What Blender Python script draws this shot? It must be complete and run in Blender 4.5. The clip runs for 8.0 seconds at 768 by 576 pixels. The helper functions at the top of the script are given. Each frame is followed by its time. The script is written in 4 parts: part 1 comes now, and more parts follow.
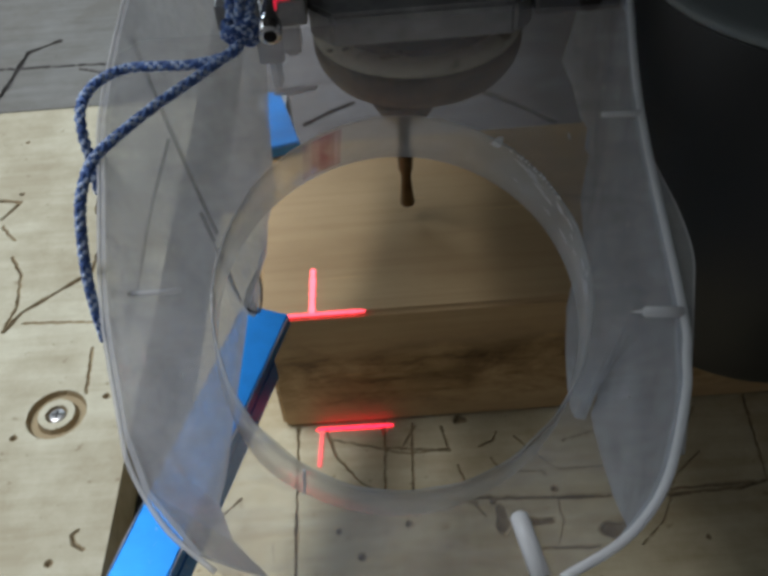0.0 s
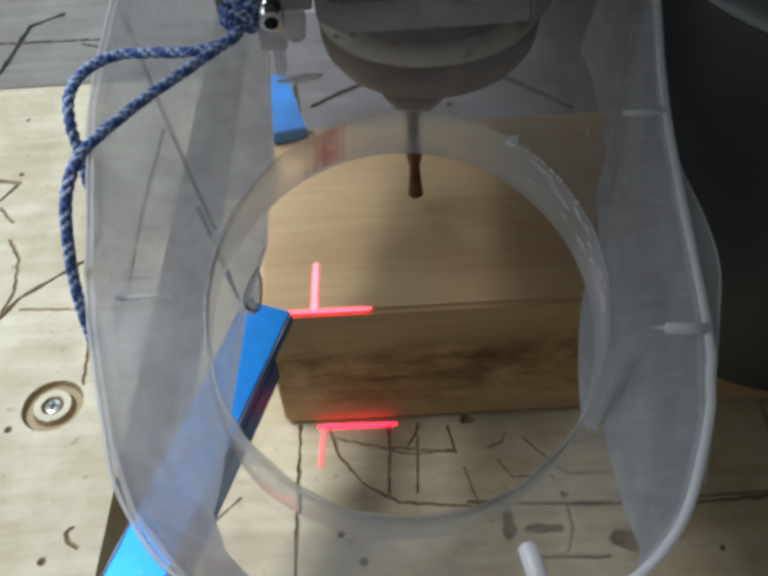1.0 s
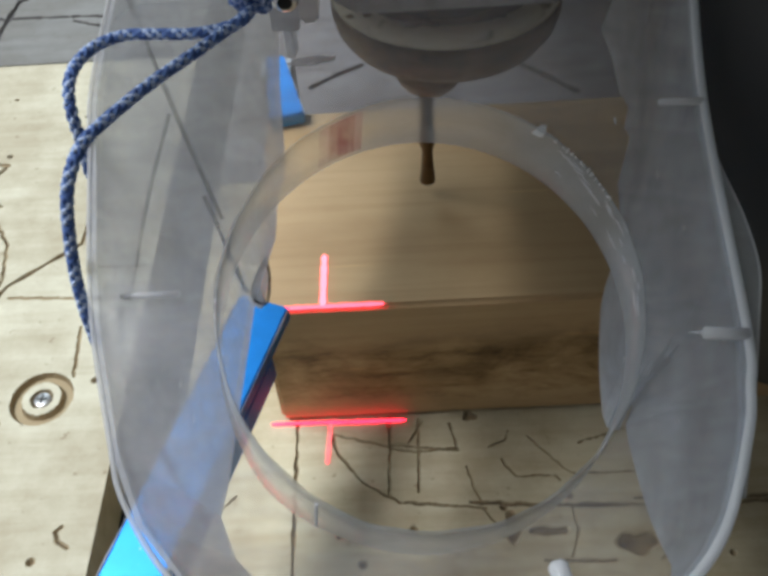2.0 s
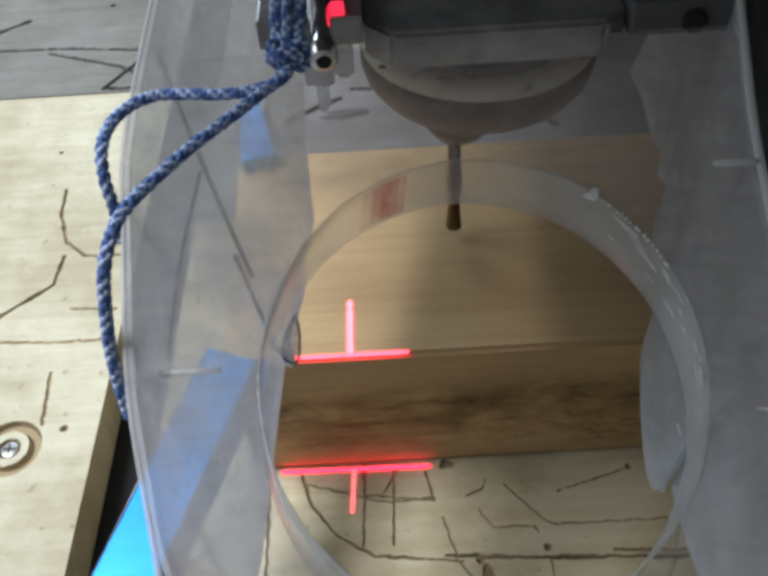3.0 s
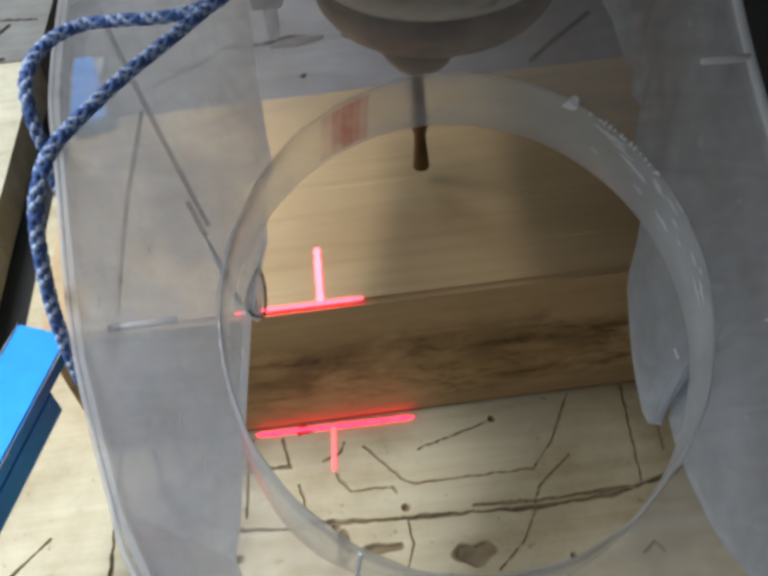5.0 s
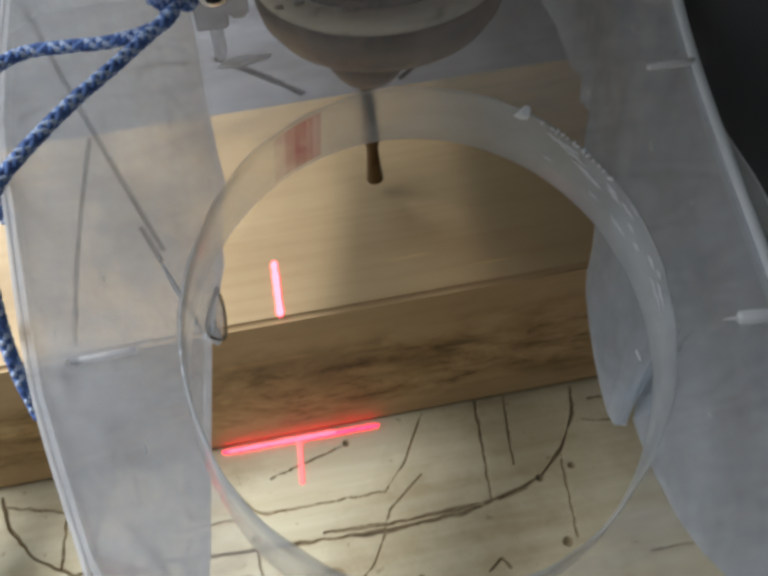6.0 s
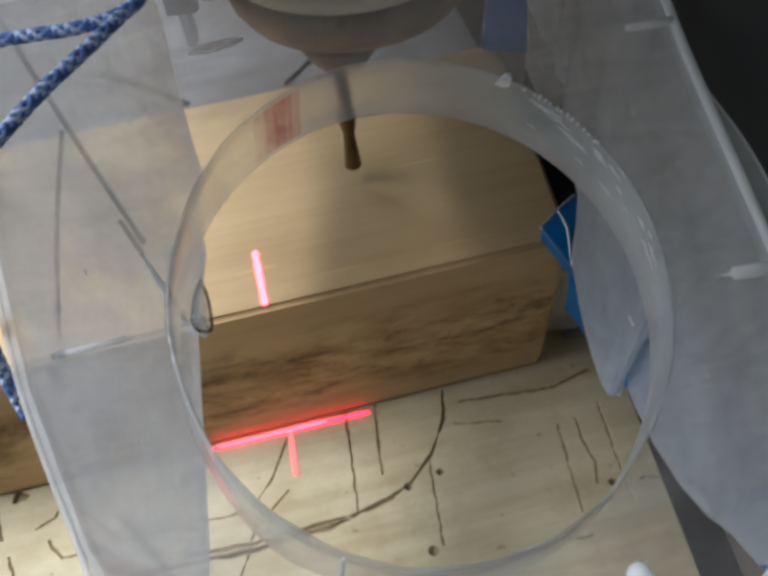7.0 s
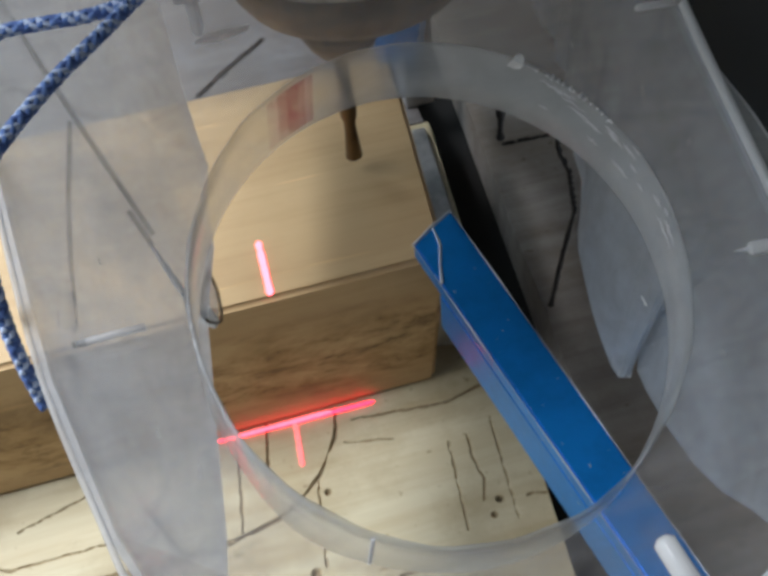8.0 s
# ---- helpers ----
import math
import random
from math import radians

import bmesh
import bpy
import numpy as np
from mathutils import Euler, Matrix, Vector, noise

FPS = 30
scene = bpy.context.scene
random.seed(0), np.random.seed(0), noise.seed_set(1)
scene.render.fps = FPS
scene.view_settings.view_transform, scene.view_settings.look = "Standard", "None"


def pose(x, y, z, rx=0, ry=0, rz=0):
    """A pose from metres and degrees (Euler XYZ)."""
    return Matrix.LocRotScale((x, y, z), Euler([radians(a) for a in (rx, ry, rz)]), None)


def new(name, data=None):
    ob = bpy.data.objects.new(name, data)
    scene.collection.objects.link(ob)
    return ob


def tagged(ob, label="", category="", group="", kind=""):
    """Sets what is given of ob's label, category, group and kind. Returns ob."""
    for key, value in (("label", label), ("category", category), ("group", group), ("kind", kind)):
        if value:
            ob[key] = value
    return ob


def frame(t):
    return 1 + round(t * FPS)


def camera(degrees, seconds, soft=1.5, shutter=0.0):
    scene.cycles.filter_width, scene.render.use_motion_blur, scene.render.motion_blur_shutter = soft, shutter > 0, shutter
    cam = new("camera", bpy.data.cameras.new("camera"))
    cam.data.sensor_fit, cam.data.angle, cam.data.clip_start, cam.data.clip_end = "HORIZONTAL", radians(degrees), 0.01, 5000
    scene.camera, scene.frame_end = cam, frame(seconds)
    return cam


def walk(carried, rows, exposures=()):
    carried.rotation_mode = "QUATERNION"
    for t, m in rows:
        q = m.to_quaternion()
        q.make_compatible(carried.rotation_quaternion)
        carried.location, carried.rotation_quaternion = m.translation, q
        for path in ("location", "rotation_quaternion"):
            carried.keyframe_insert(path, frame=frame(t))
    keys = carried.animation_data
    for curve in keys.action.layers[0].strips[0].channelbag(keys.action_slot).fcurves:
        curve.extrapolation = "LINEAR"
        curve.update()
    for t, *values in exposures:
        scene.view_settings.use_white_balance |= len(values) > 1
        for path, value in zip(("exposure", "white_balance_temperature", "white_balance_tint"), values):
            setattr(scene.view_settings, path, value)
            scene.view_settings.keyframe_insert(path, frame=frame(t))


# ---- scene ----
cam = camera(48.11, 8.0, soft=3.7)


def eye(x, y, z, tilt, roll, yaw):
    """Camera pose: tilt from straight down, roll about the line of sight, yaw about z."""
    return pose(x, y, z) @ pose(0, 0, 0, 0, 0, yaw) @ pose(0, 0, 0, tilt) @ pose(0, 0, 0, 0, 0, roll)


PATH = [
    (0.0, 0.0430, -0.1772, 0.2432, 44.85, -5.23, 1.39),
    (0.5, 0.0444, -0.1687, 0.2409, 43.19, -5.34, 2.04),
    (1.0, 0.0440, -0.1652, 0.2402, 43.18, -5.02, 2.39),
    (1.2, 0.0450, -0.1639, 0.2411, 42.61, -4.62, 1.61),
    (2.5, 0.0336, -0.1496, 0.2345, 41.54, -4.40, 2.39),
    (3.0, 0.0300, -0.1437, 0.2391, 42.49, -4.31, 1.29),
    (3.5, 0.0305, -0.1421, 0.2340, 41.32, -4.15, -0.19),
    (4.0, 0.0378, -0.1439, 0.2218, 38.99, -4.73, -1.87),
    (4.5, 0.0341, -0.1403, 0.2230, 40.10, -6.05, -1.29),
    (5.8, 0.0256, -0.1386, 0.2262, 40.53, -5.51, -3.14),
    (6.0, 0.0287, -0.1378, 0.2250, 40.69, -5.51, -5.93),
    (6.5, 0.0319, -0.1370, 0.2244, 40.91, -6.88, -7.90),
    (7.0, 0.0261, -0.1385, 0.2210, 40.45, -6.88, -8.25),
    (7.5, 0.0291, -0.1355, 0.2196, 40.57, -6.02, -10.33),
    (8.0, 0.0203, -0.1391, 0.2197, 40.30, -6.88, -9.82),
]
walk(cam, [(t, eye(*r)) for t, *r in PATH], [(0, -0.62), (0.5, -0.30), (1.0, -0.15), (2.5, 0.0), (4.5, 0.0), (6, 0.12), (8, 0.18)])

# the sliding table: seconds, x, y of its offset
SLIDE = [
    (0.0, -0.0000, -0.0000),
    (0.5, 0.0001, -0.0002),
    (1.0, 0.0004, -0.0003),
    (1.2, 0.0003, -0.0021),
    (2.5, -0.0084, -0.0008),
    (3.0, -0.0183, -0.0000),
    (3.5, -0.0285, 0.0003),
    (4.0, -0.0379, -0.0005),
    (4.5, -0.0473, 0.0002),
    (5.8, -0.0808, 0.0026),
    (6.0, -0.0902, 0.0030),
    (6.5, -0.1075, 0.0039),
    (7.0, -0.1274, 0.0037),
    (7.5, -0.1453, 0.0041),
    (8.0, -0.1623, 0.0043),
]

# ---- light ----
world = bpy.data.worlds.new("world")
scene.world = world
world.use_nodes = True
world.node_tree.nodes["Background"].inputs[0].default_value = (0.60, 0.70, 0.85, 1)
world.node_tree.nodes["Background"].inputs[1].default_value = 0.45


def window_light(name, width, height, energy, color, m):
    lamp = bpy.data.lights.new(name, "AREA")
    lamp.shape, lamp.size, lamp.size_y, lamp.energy, lamp.color = "RECTANGLE", width, height, energy, color
    new(name, lamp).matrix_world = m


window_light("window_light_north", 1.4, 1.0, 23, (0.70, 0.87, 1.0), pose(-0.75, 1.78, 1.25, -90, 0, 0))
window_light("window_light_west", 1.5, 0.9, 8, (0.84, 0.95, 1.0), pose(-1.78, -0.15, 1.55, 0, -90, 0) @ pose(0, 0, 0, 0, 0, 90))
# unseen lamp added high on the left as the main light
window_light("added_lamp_light", 0.84, 0.9, 68, (0.88, 0.92, 0.98), pose(-1.0, 0.22, 1.90, 0, 0, 0))
# unseen cyan lamp, added to mirror in the left clamp's paint
window_light("added_lamp_light", 0.70, 0.7, 4, (0.60, 0.92, 1.0), pose(-0.76, 0.95, 1.90, 0, 0, 0))

# ---- materials ----


def mat(name, color, rough=0.5, metal=0.0):
    m = bpy.data.materials.new(name)
    m.use_nodes = True
    b = m.node_tree.nodes["Principled BSDF"]
    b.inputs["Base Color"].default_value = (*color, 1)
    b.inputs["Roughness"].default_value = rough
    b.inputs["Metallic"].default_value = metal
    return m


def node(m, kind, **values):
    n = m.node_tree.nodes.new("ShaderNode" + kind)
    for k, v in values.items():
        n.inputs[k].default_value = v
    return n


def texture(m, scale, stretch=(1, 1, 1), detail=5.0, rough=0.6, distort=0.0):
    """Noise over the object's own metres."""
    nt = m.node_tree
    co, mp = node(m, "TexCoord"), node(m, "Mapping")
    mp.inputs["Scale"].default_value = stretch
    nz = node(m, "TexNoise", Scale=scale, Detail=detail, Roughness=rough, Distortion=distort)
    nt.links.new(co.outputs["Object"], mp.inputs["Vector"])
    nt.links.new(mp.outputs["Vector"], nz.inputs["Vector"])
    return nz.outputs["Fac"]


def ramp(m, fac, stops):
    r = node(m, "ValToRGB")
    e = r.color_ramp.elements
    while len(e) < len(stops):
        e.new(0.5)
    for el, (p, c) in zip(e, stops):
        el.position, el.color = p, (*c, 1)
    m.node_tree.links.new(fac, r.inputs[0])
    return r.outputs[0]


def mixed(m, fac, a, b, how="MIX"):
    n = m.node_tree.nodes.new("ShaderNodeMix")
    n.data_type, n.blend_type = "RGBA", how
    for v, k in ((fac, 0), (a, 6), (b, 7)):
        if isinstance(v, (float, int)):
            n.inputs[k].default_value = v
        elif isinstance(v, tuple):
            n.inputs[k].default_value = (*v, 1)
        else:
            m.node_tree.links.new(v, n.inputs[k])
    return n.outputs[2]


def finish(m, color=None, bump=None, strength=0.2, distance=0.0005, rough=None):
    nt = m.node_tree
    b = nt.nodes["Principled BSDF"]
    if color is not None:
        nt.links.new(color, b.inputs["Base Color"])
    if rough is not None:
        nt.links.new(rough, b.inputs["Roughness"])
    if bump is not None:
        bp = node(m, "Bump", Strength=strength, Distance=distance)
        nt.links.new(bump, bp.inputs["Height"])
        nt.links.new(bp.outputs[0], b.inputs["Normal"])
    return m


def board_wood(name, pale, deep):
    m = mat(name, pale, 0.62)
    grain = ramp(m, texture(m, 60, (0.25, 3, 1), 6), [(0.35, deep), (0.62, pale)])
    dirt = ramp(m, texture(m, 14, (1, 1, 1), 6, 0.7), [(0.42, (0.62, 0.55, 0.46)), (0.60, (1, 1, 1))])
    specks = ramp(m, texture(m, 220, (1, 1, 1), 2), [(0.27, (0.45, 0.36, 0.25)), (0.33, (1, 1, 1))])
    c = mixed(m, 0.55, mixed(m, 0.7, grain, dirt, "MULTIPLY"), specks, "MULTIPLY")
    return finish(m, c, texture(m, 400, (0.2, 2, 1), 4), 0.25, 0.0003)


PLY = board_wood("pale_plywood", (0.61, 0.545, 0.375), (0.52, 0.44, 0.28))
PLY_SIDE = board_wood("pale_plywood_side", (0.57, 0.535, 0.40), (0.49, 0.445, 0.315))
# plywood of the two back boards, colour darkened for the shade there
PLY_BACK = board_wood("shaded_plywood", (0.18, 0.172, 0.155), (0.14, 0.133, 0.118))
PLY_DIM = board_wood("shaded_board", (0.215, 0.203, 0.205), (0.165, 0.153, 0.155))
PLY_GREY = board_wood("grey_board", (0.44, 0.40, 0.37), (0.33, 0.295, 0.27))


def pine(rough):
    m = mat("sawn_pine", (0.45, 0.3, 0.15), rough)
    grain = ramp(m, texture(m, 22, (0.14, 1.1, 1.1), 6, 0.55, 0.5), [(0.28, (0.485, 0.322, 0.162)), (0.50, (0.55, 0.378, 0.196)), (0.72, (0.605, 0.424, 0.226))])
    fine = ramp(m, texture(m, 240, (0.05, 1.3, 1.3), 4), [(0.36, (0.82, 0.77, 0.70)), (0.52, (1, 1, 1))])
    blotch = ramp(m, texture(m, 24, (0.7, 1, 1), 6, 0.6), [(0.34, (0.72, 0.66, 0.58)), (0.60, (1, 1, 1))])
    nicks = ramp(m, texture(m, 150, (0.10, 2.2, 2.2), 3, 0.6), [(0.68, (1, 1, 1)), (0.73, (1.35, 1.28, 1.18))])
    c = mixed(m, 0.34, grain, fine, "MULTIPLY")
    c = mixed(m, 0.75, mixed(m, 0.45, c, blotch, "MULTIPLY"), nicks, "MULTIPLY")
    return m, c


def pine_top():
    m, c = pine(0.47)
    return finish(m, c, texture(m, 300, (0.06, 2, 2), 4), 0.22, 0.0004)


def pine_front():
    m, c = pine(0.6)
    nt = m.node_tree
    large = ramp(m, texture(m, 36, (0.60, 1, 1.3), 7, 0.66, 0.5), [(0.40, (0.34, 0.27, 0.16)), (0.49, (0.74, 0.68, 0.55)), (0.58, (1, 1, 1))])
    streak = ramp(m, texture(m, 120, (0.42, 1, 1.2), 8, 0.74, 0.3), [(0.37, (0.22, 0.17, 0.10)), (0.46, (0.74, 0.68, 0.57)), (0.55, (1, 1, 1))])
    # the stain keeps to a band along the middle of the sawn face
    co, sep = node(m, "TexCoord"), node(m, "SeparateXYZ")
    nt.links.new(co.outputs["Object"], sep.inputs[0])
    ragged = nt.nodes.new("ShaderNodeMath")
    ragged.operation = "MULTIPLY_ADD"
    nt.links.new(texture(m, 30, (0.5, 1, 1), 5, 0.6), ragged.inputs[0])
    ragged.inputs[1].default_value = 0.022
    nt.links.new(sep.outputs["Z"], ragged.inputs[2])
    band = ramp(m, ragged.outputs[0], [(0.016, (0.08, 0.08, 0.08)), (0.026, (1, 1, 1)), (0.044, (1, 1, 1)), (0.056, (0.05, 0.05, 0.05))])
    bw = node(m, "RGBToBW")
    nt.links.new(band, bw.inputs[0])
    stained = mixed(m, 0.8, mixed(m, 0.75, c, large, "MULTIPLY"), streak, "MULTIPLY")
    c = mixed(m, bw.outputs[0], c, stained)
    return finish(m, c, texture(m, 220, (0.2, 2, 2), 5), 0.55, 0.0007)


PINE_TOP, PINE_FRONT = pine_top(), pine_front()


def groove_wood():
    m = mat("groove", (0.16, 0.11, 0.06), 0.85)
    return finish(m, ramp(m, texture(m, 90), [(0.35, (0.13, 0.095, 0.055)), (0.65, (0.33, 0.25, 0.145))]))


GROOVE = groove_wood()
WORN_CUT = finish(mat("dirty_cut", (0.055, 0.048, 0.045), 0.85))
THIN = finish(mat("thin_cut", (0.36, 0.28, 0.165), 0.85))


def paint(name, color):
    m = mat(name, color, 0.36, 0.55)
    m.node_tree.nodes["Principled BSDF"].inputs["Specular IOR Level"].default_value = 0.58
    c = ramp(m, texture(m, 60, (1, 1, 1), 6, 0.7), [(0.30, tuple(0.75 * v for v in color)), (0.6, color)])
    chips = ramp(m, texture(m, 500, (1, 1, 1), 3, 0.7), [(0.285, (1, 1, 1)), (0.295, (0, 0, 0))])
    bw = node(m, "RGBToBW")
    m.node_tree.links.new(chips, bw.inputs[0])
    return finish(m, mixed(m, bw.outputs[0], c, (0.55, 0.58, 0.60)), texture(m, 200), 0.1, 0.0003)


BLUE = paint("blue_paint", (0.005, 0.235, 0.70))
CHIPPED = mat("bare_steel_edge", (0.62, 0.66, 0.70), 0.35, 0.7)


def metal(name, color, rough, share=0.9):
    m = mat(name, color, rough, share)
    c = ramp(m, texture(m, 70, (1, 1, 1), 6, 0.7), [(0.35, tuple(0.55 * v for v in color)), (0.65, color)])
    return finish(m, c, texture(m, 500), 0.08, 0.0002)


STEEL = metal("steel", (0.46, 0.45, 0.44), 0.30, 0.55)
STRIP = metal("dull_metal", (0.62, 0.60, 0.58), 0.42)
CHROME = mat("chrome", (0.75, 0.74, 0.74), 0.1, 1.0)
BROWN = mat("tarnished_steel", (0.12, 0.09, 0.06), 0.55, 0.2)
finish(BROWN, mixed(BROWN, 0.8, ramp(BROWN, texture(BROWN, 60, (1, 1, 1), 6, 0.7), [(0.34, (0.05, 0.036, 0.026)), (0.60, (0.20, 0.148, 0.098))]), ramp(BROWN, texture(BROWN, 260, (1, 1, 1), 5, 0.7), [(0.36, (0.5, 0.46, 0.42)), (0.58, (1.1, 1.08, 1.0))]), "MULTIPLY"), texture(BROWN, 320, (1, 1, 1), 5, 0.7), 0.5, 0.0006)
CREAM = mat("cream_ring", (0.34, 0.30, 0.24), 0.55)
finish(CREAM, ramp(CREAM, texture(CREAM, 90, (1, 1, 2), 6, 0.7), [(0.34, (0.16, 0.13, 0.09)), (0.47, (0.60, 0.55, 0.43))]))
BIT = metal("bit_steel", (0.22, 0.15, 0.08), 0.5)
BLACK = mat("black_plastic", (0.013, 0.013, 0.012), 0.42)
BLACK.node_tree.nodes["Principled BSDF"].inputs["Specular IOR Level"].default_value = 0.5
CAP = mat("grey_cap", (0.19, 0.21, 0.21), 0.45)
DARK = mat("dark_slot", (0.012, 0.011, 0.010), 0.85)
WHITE = mat("white_plastic", (0.62, 0.60, 0.58), 0.5)
GREY = finish(mat("grey_casting", (0.10, 0.10, 0.105), 0.55))
CORD = [mat("cord_" + n, c, 0.75) for n, c in (("blue", (0.10, 0.19, 0.47)), ("pale", (0.56, 0.66, 0.86)), ("mid", (0.15, 0.26, 0.58)), ("navy", (0.07, 0.13, 0.36)))]


def plastic(name, color, clear, rough=0.3, spread=0.12, through_light=0.5):
    """Cloudy clear plastic: mostly see-through, with a milky, scratched part."""
    m = mat(name, color, rough)
    nt = m.node_tree
    b, out = nt.nodes["Principled BSDF"], nt.nodes["Material Output"]
    tr, mx = nt.nodes.new("ShaderNodeBsdfTransparent"), nt.nodes.new("ShaderNodeMixShader")
    cloud = texture(m, 40, (1, 1, 1), 5, 0.65)
    f = ramp(m, cloud, [(0.3, (clear - spread,) * 3), (0.7, (clear + spread,) * 3)])
    scratch = ramp(m, texture(m, 130, (6, 0.5, 1), 2), [(0.24, (0.5, 0.5, 0.5)), (0.27, (1, 1, 1))])
    f = mixed(m, 0.6, f, scratch, "MULTIPLY")
    smear = ramp(m, texture(m, 13, (1.6, 0.7, 1), 4, 0.55, 0.8), [(0.36, (0.78,) * 3), (0.62, (1.0,) * 3)])
    f = mixed(m, 0.7, f, smear, "MULTIPLY")
    wipe = ramp(m, texture(m, 75, (0.35, 1.3, 1), 5, 0.7, 1.2), [(0.34, (0.80,) * 3), (0.60, (1.06,) * 3)])
    f = mixed(m, 0.6, f, wipe, "MULTIPLY")
    finish(m, None, texture(m, 60, (1, 1, 1), 3, 0.5, 0.6), 0.35, 0.0008)
    nt.links.new(f, mx.inputs[0])
    tl, milk = nt.nodes.new("ShaderNodeBsdfTranslucent"), nt.nodes.new("ShaderNodeMixShader")
    tl.inputs[0].default_value = (*color, 1)
    milk.inputs[0].default_value = through_light
    nt.links.new(b.outputs[0], milk.inputs[1])
    nt.links.new(tl.outputs[0], milk.inputs[2])
    nt.links.new(milk.outputs[0], mx.inputs[1])
    nt.links.new(tr.outputs[0], mx.inputs[2])
    nt.links.new(mx.outputs[0], out.inputs[0])
    return m


CLEAR = plastic("clear_plastic", (0.55, 0.55, 0.57), 0.93, 0.15, 0.03)
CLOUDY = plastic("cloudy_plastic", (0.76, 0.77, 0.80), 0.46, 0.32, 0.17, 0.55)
# right wall's plastic: blue, milkier colour carries the window light on it
WINDOW_LIT = plastic("window_lit_plastic", (0.80, 0.86, 0.93), 0.43, 0.34, 0.17, 0.66)
EDGE = plastic("plastic_rim", (0.84, 0.84, 0.85), 0.47, 0.3, 0.17, 0.45)
RIM = plastic("bright_plastic", (0.90, 0.91, 0.93), 0.30, 0.3, 0.12, 0.4)


def frosted(m, share, rough):
    """Lets part of the light through blurred, as scuffed plastic does."""
    nt = m.node_tree
    tr = next(n for n in nt.nodes if n.type == "BSDF_TRANSPARENT")
    mx = tr.outputs[0].links[0].to_node
    blur, both = nt.nodes.new("ShaderNodeBsdfRefraction"), nt.nodes.new("ShaderNodeMixShader")
    blur.inputs["Color"].default_value = (0.92, 0.92, 0.92, 1)
    blur.inputs["Roughness"].default_value = rough
    blur.inputs["IOR"].default_value = 1.06
    both.inputs[0].default_value = share
    nt.links.new(tr.outputs[0], both.inputs[1])
    nt.links.new(blur.outputs[0], both.inputs[2])
    nt.links.new(both.outputs[0], mx.inputs[2])
    return m


FLANGE = plastic("flange_plastic", (0.70, 0.72, 0.72), 0.66, 0.3, 0.10, 0.5)
COLLAR = frosted(plastic("collar_plastic", (0.72, 0.76, 0.78), 0.92, 0.22, 0.09, 0.10), 0.35, 0.30)
TORN = plastic("torn_edge_plastic", (0.20, 0.18, 0.15), 0.35, 0.4, 0.25)
RIB = plastic("plastic_rib", (0.93, 0.94, 0.95), 0.07, 0.25, 0.05, 0.4)
CRACK = plastic("plastic_crack", (0.16, 0.16, 0.16), 0.77, 0.4, 0.1)


def glow(name, color, strength):
    m = mat(name, (0.3, 0.05, 0.05))
    b = m.node_tree.nodes["Principled BSDF"]
    b.inputs["Emission Color"].default_value = (*color, 1)
    b.inputs["Emission Strength"].default_value = strength
    return m


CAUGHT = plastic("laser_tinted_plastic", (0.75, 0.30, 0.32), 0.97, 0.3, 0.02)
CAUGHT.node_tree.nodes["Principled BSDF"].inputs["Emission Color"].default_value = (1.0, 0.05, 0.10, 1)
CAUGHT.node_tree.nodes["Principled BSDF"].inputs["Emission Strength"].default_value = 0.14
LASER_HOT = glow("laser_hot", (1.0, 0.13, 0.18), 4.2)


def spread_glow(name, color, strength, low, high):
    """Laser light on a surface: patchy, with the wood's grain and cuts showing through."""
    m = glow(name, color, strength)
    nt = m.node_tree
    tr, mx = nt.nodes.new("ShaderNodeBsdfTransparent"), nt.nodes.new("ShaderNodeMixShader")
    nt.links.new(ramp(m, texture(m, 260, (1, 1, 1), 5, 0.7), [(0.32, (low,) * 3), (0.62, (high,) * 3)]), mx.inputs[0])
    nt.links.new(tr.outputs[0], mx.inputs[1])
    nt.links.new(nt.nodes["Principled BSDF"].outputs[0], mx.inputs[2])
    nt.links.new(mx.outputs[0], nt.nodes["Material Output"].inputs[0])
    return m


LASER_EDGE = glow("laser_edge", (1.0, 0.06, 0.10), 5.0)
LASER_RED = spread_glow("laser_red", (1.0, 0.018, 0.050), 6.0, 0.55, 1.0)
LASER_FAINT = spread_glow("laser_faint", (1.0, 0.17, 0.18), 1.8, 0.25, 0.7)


# ---- tools ----
def part(name, bm, material, parent=None, label="", smooth=False):
    me = bpy.data.meshes.new(name)
    bm.to_mesh(me)
    bm.free()
    for m in material if isinstance(material, (list, tuple)) else [material]:
        me.materials.append(m)
    if smooth:
        for p in me.polygons:
            p.use_smooth = True
    ob = new(name, me)
    if parent:
        ob.parent = parent
    return tagged(ob, label)


def box(x0, y0, z0, x1, y1, z1, bevel=0.0, bm=None):
    bm = bm or bmesh.new()
    m = Matrix.Translation(((x0 + x1) / 2, (y0 + y1) / 2, (z0 + z1) / 2)) @ Matrix.Diagonal((x1 - x0, y1 - y0, z1 - z0, 1))
    r = bmesh.ops.create_cube(bm, size=1, matrix=m)
    if bevel:
        es = list({e for v in r["verts"] for e in v.link_edges})
        bmesh.ops.bevel(bm, geom=es, offset=bevel, segments=2, affect="EDGES", profile=0.6)
    return bm


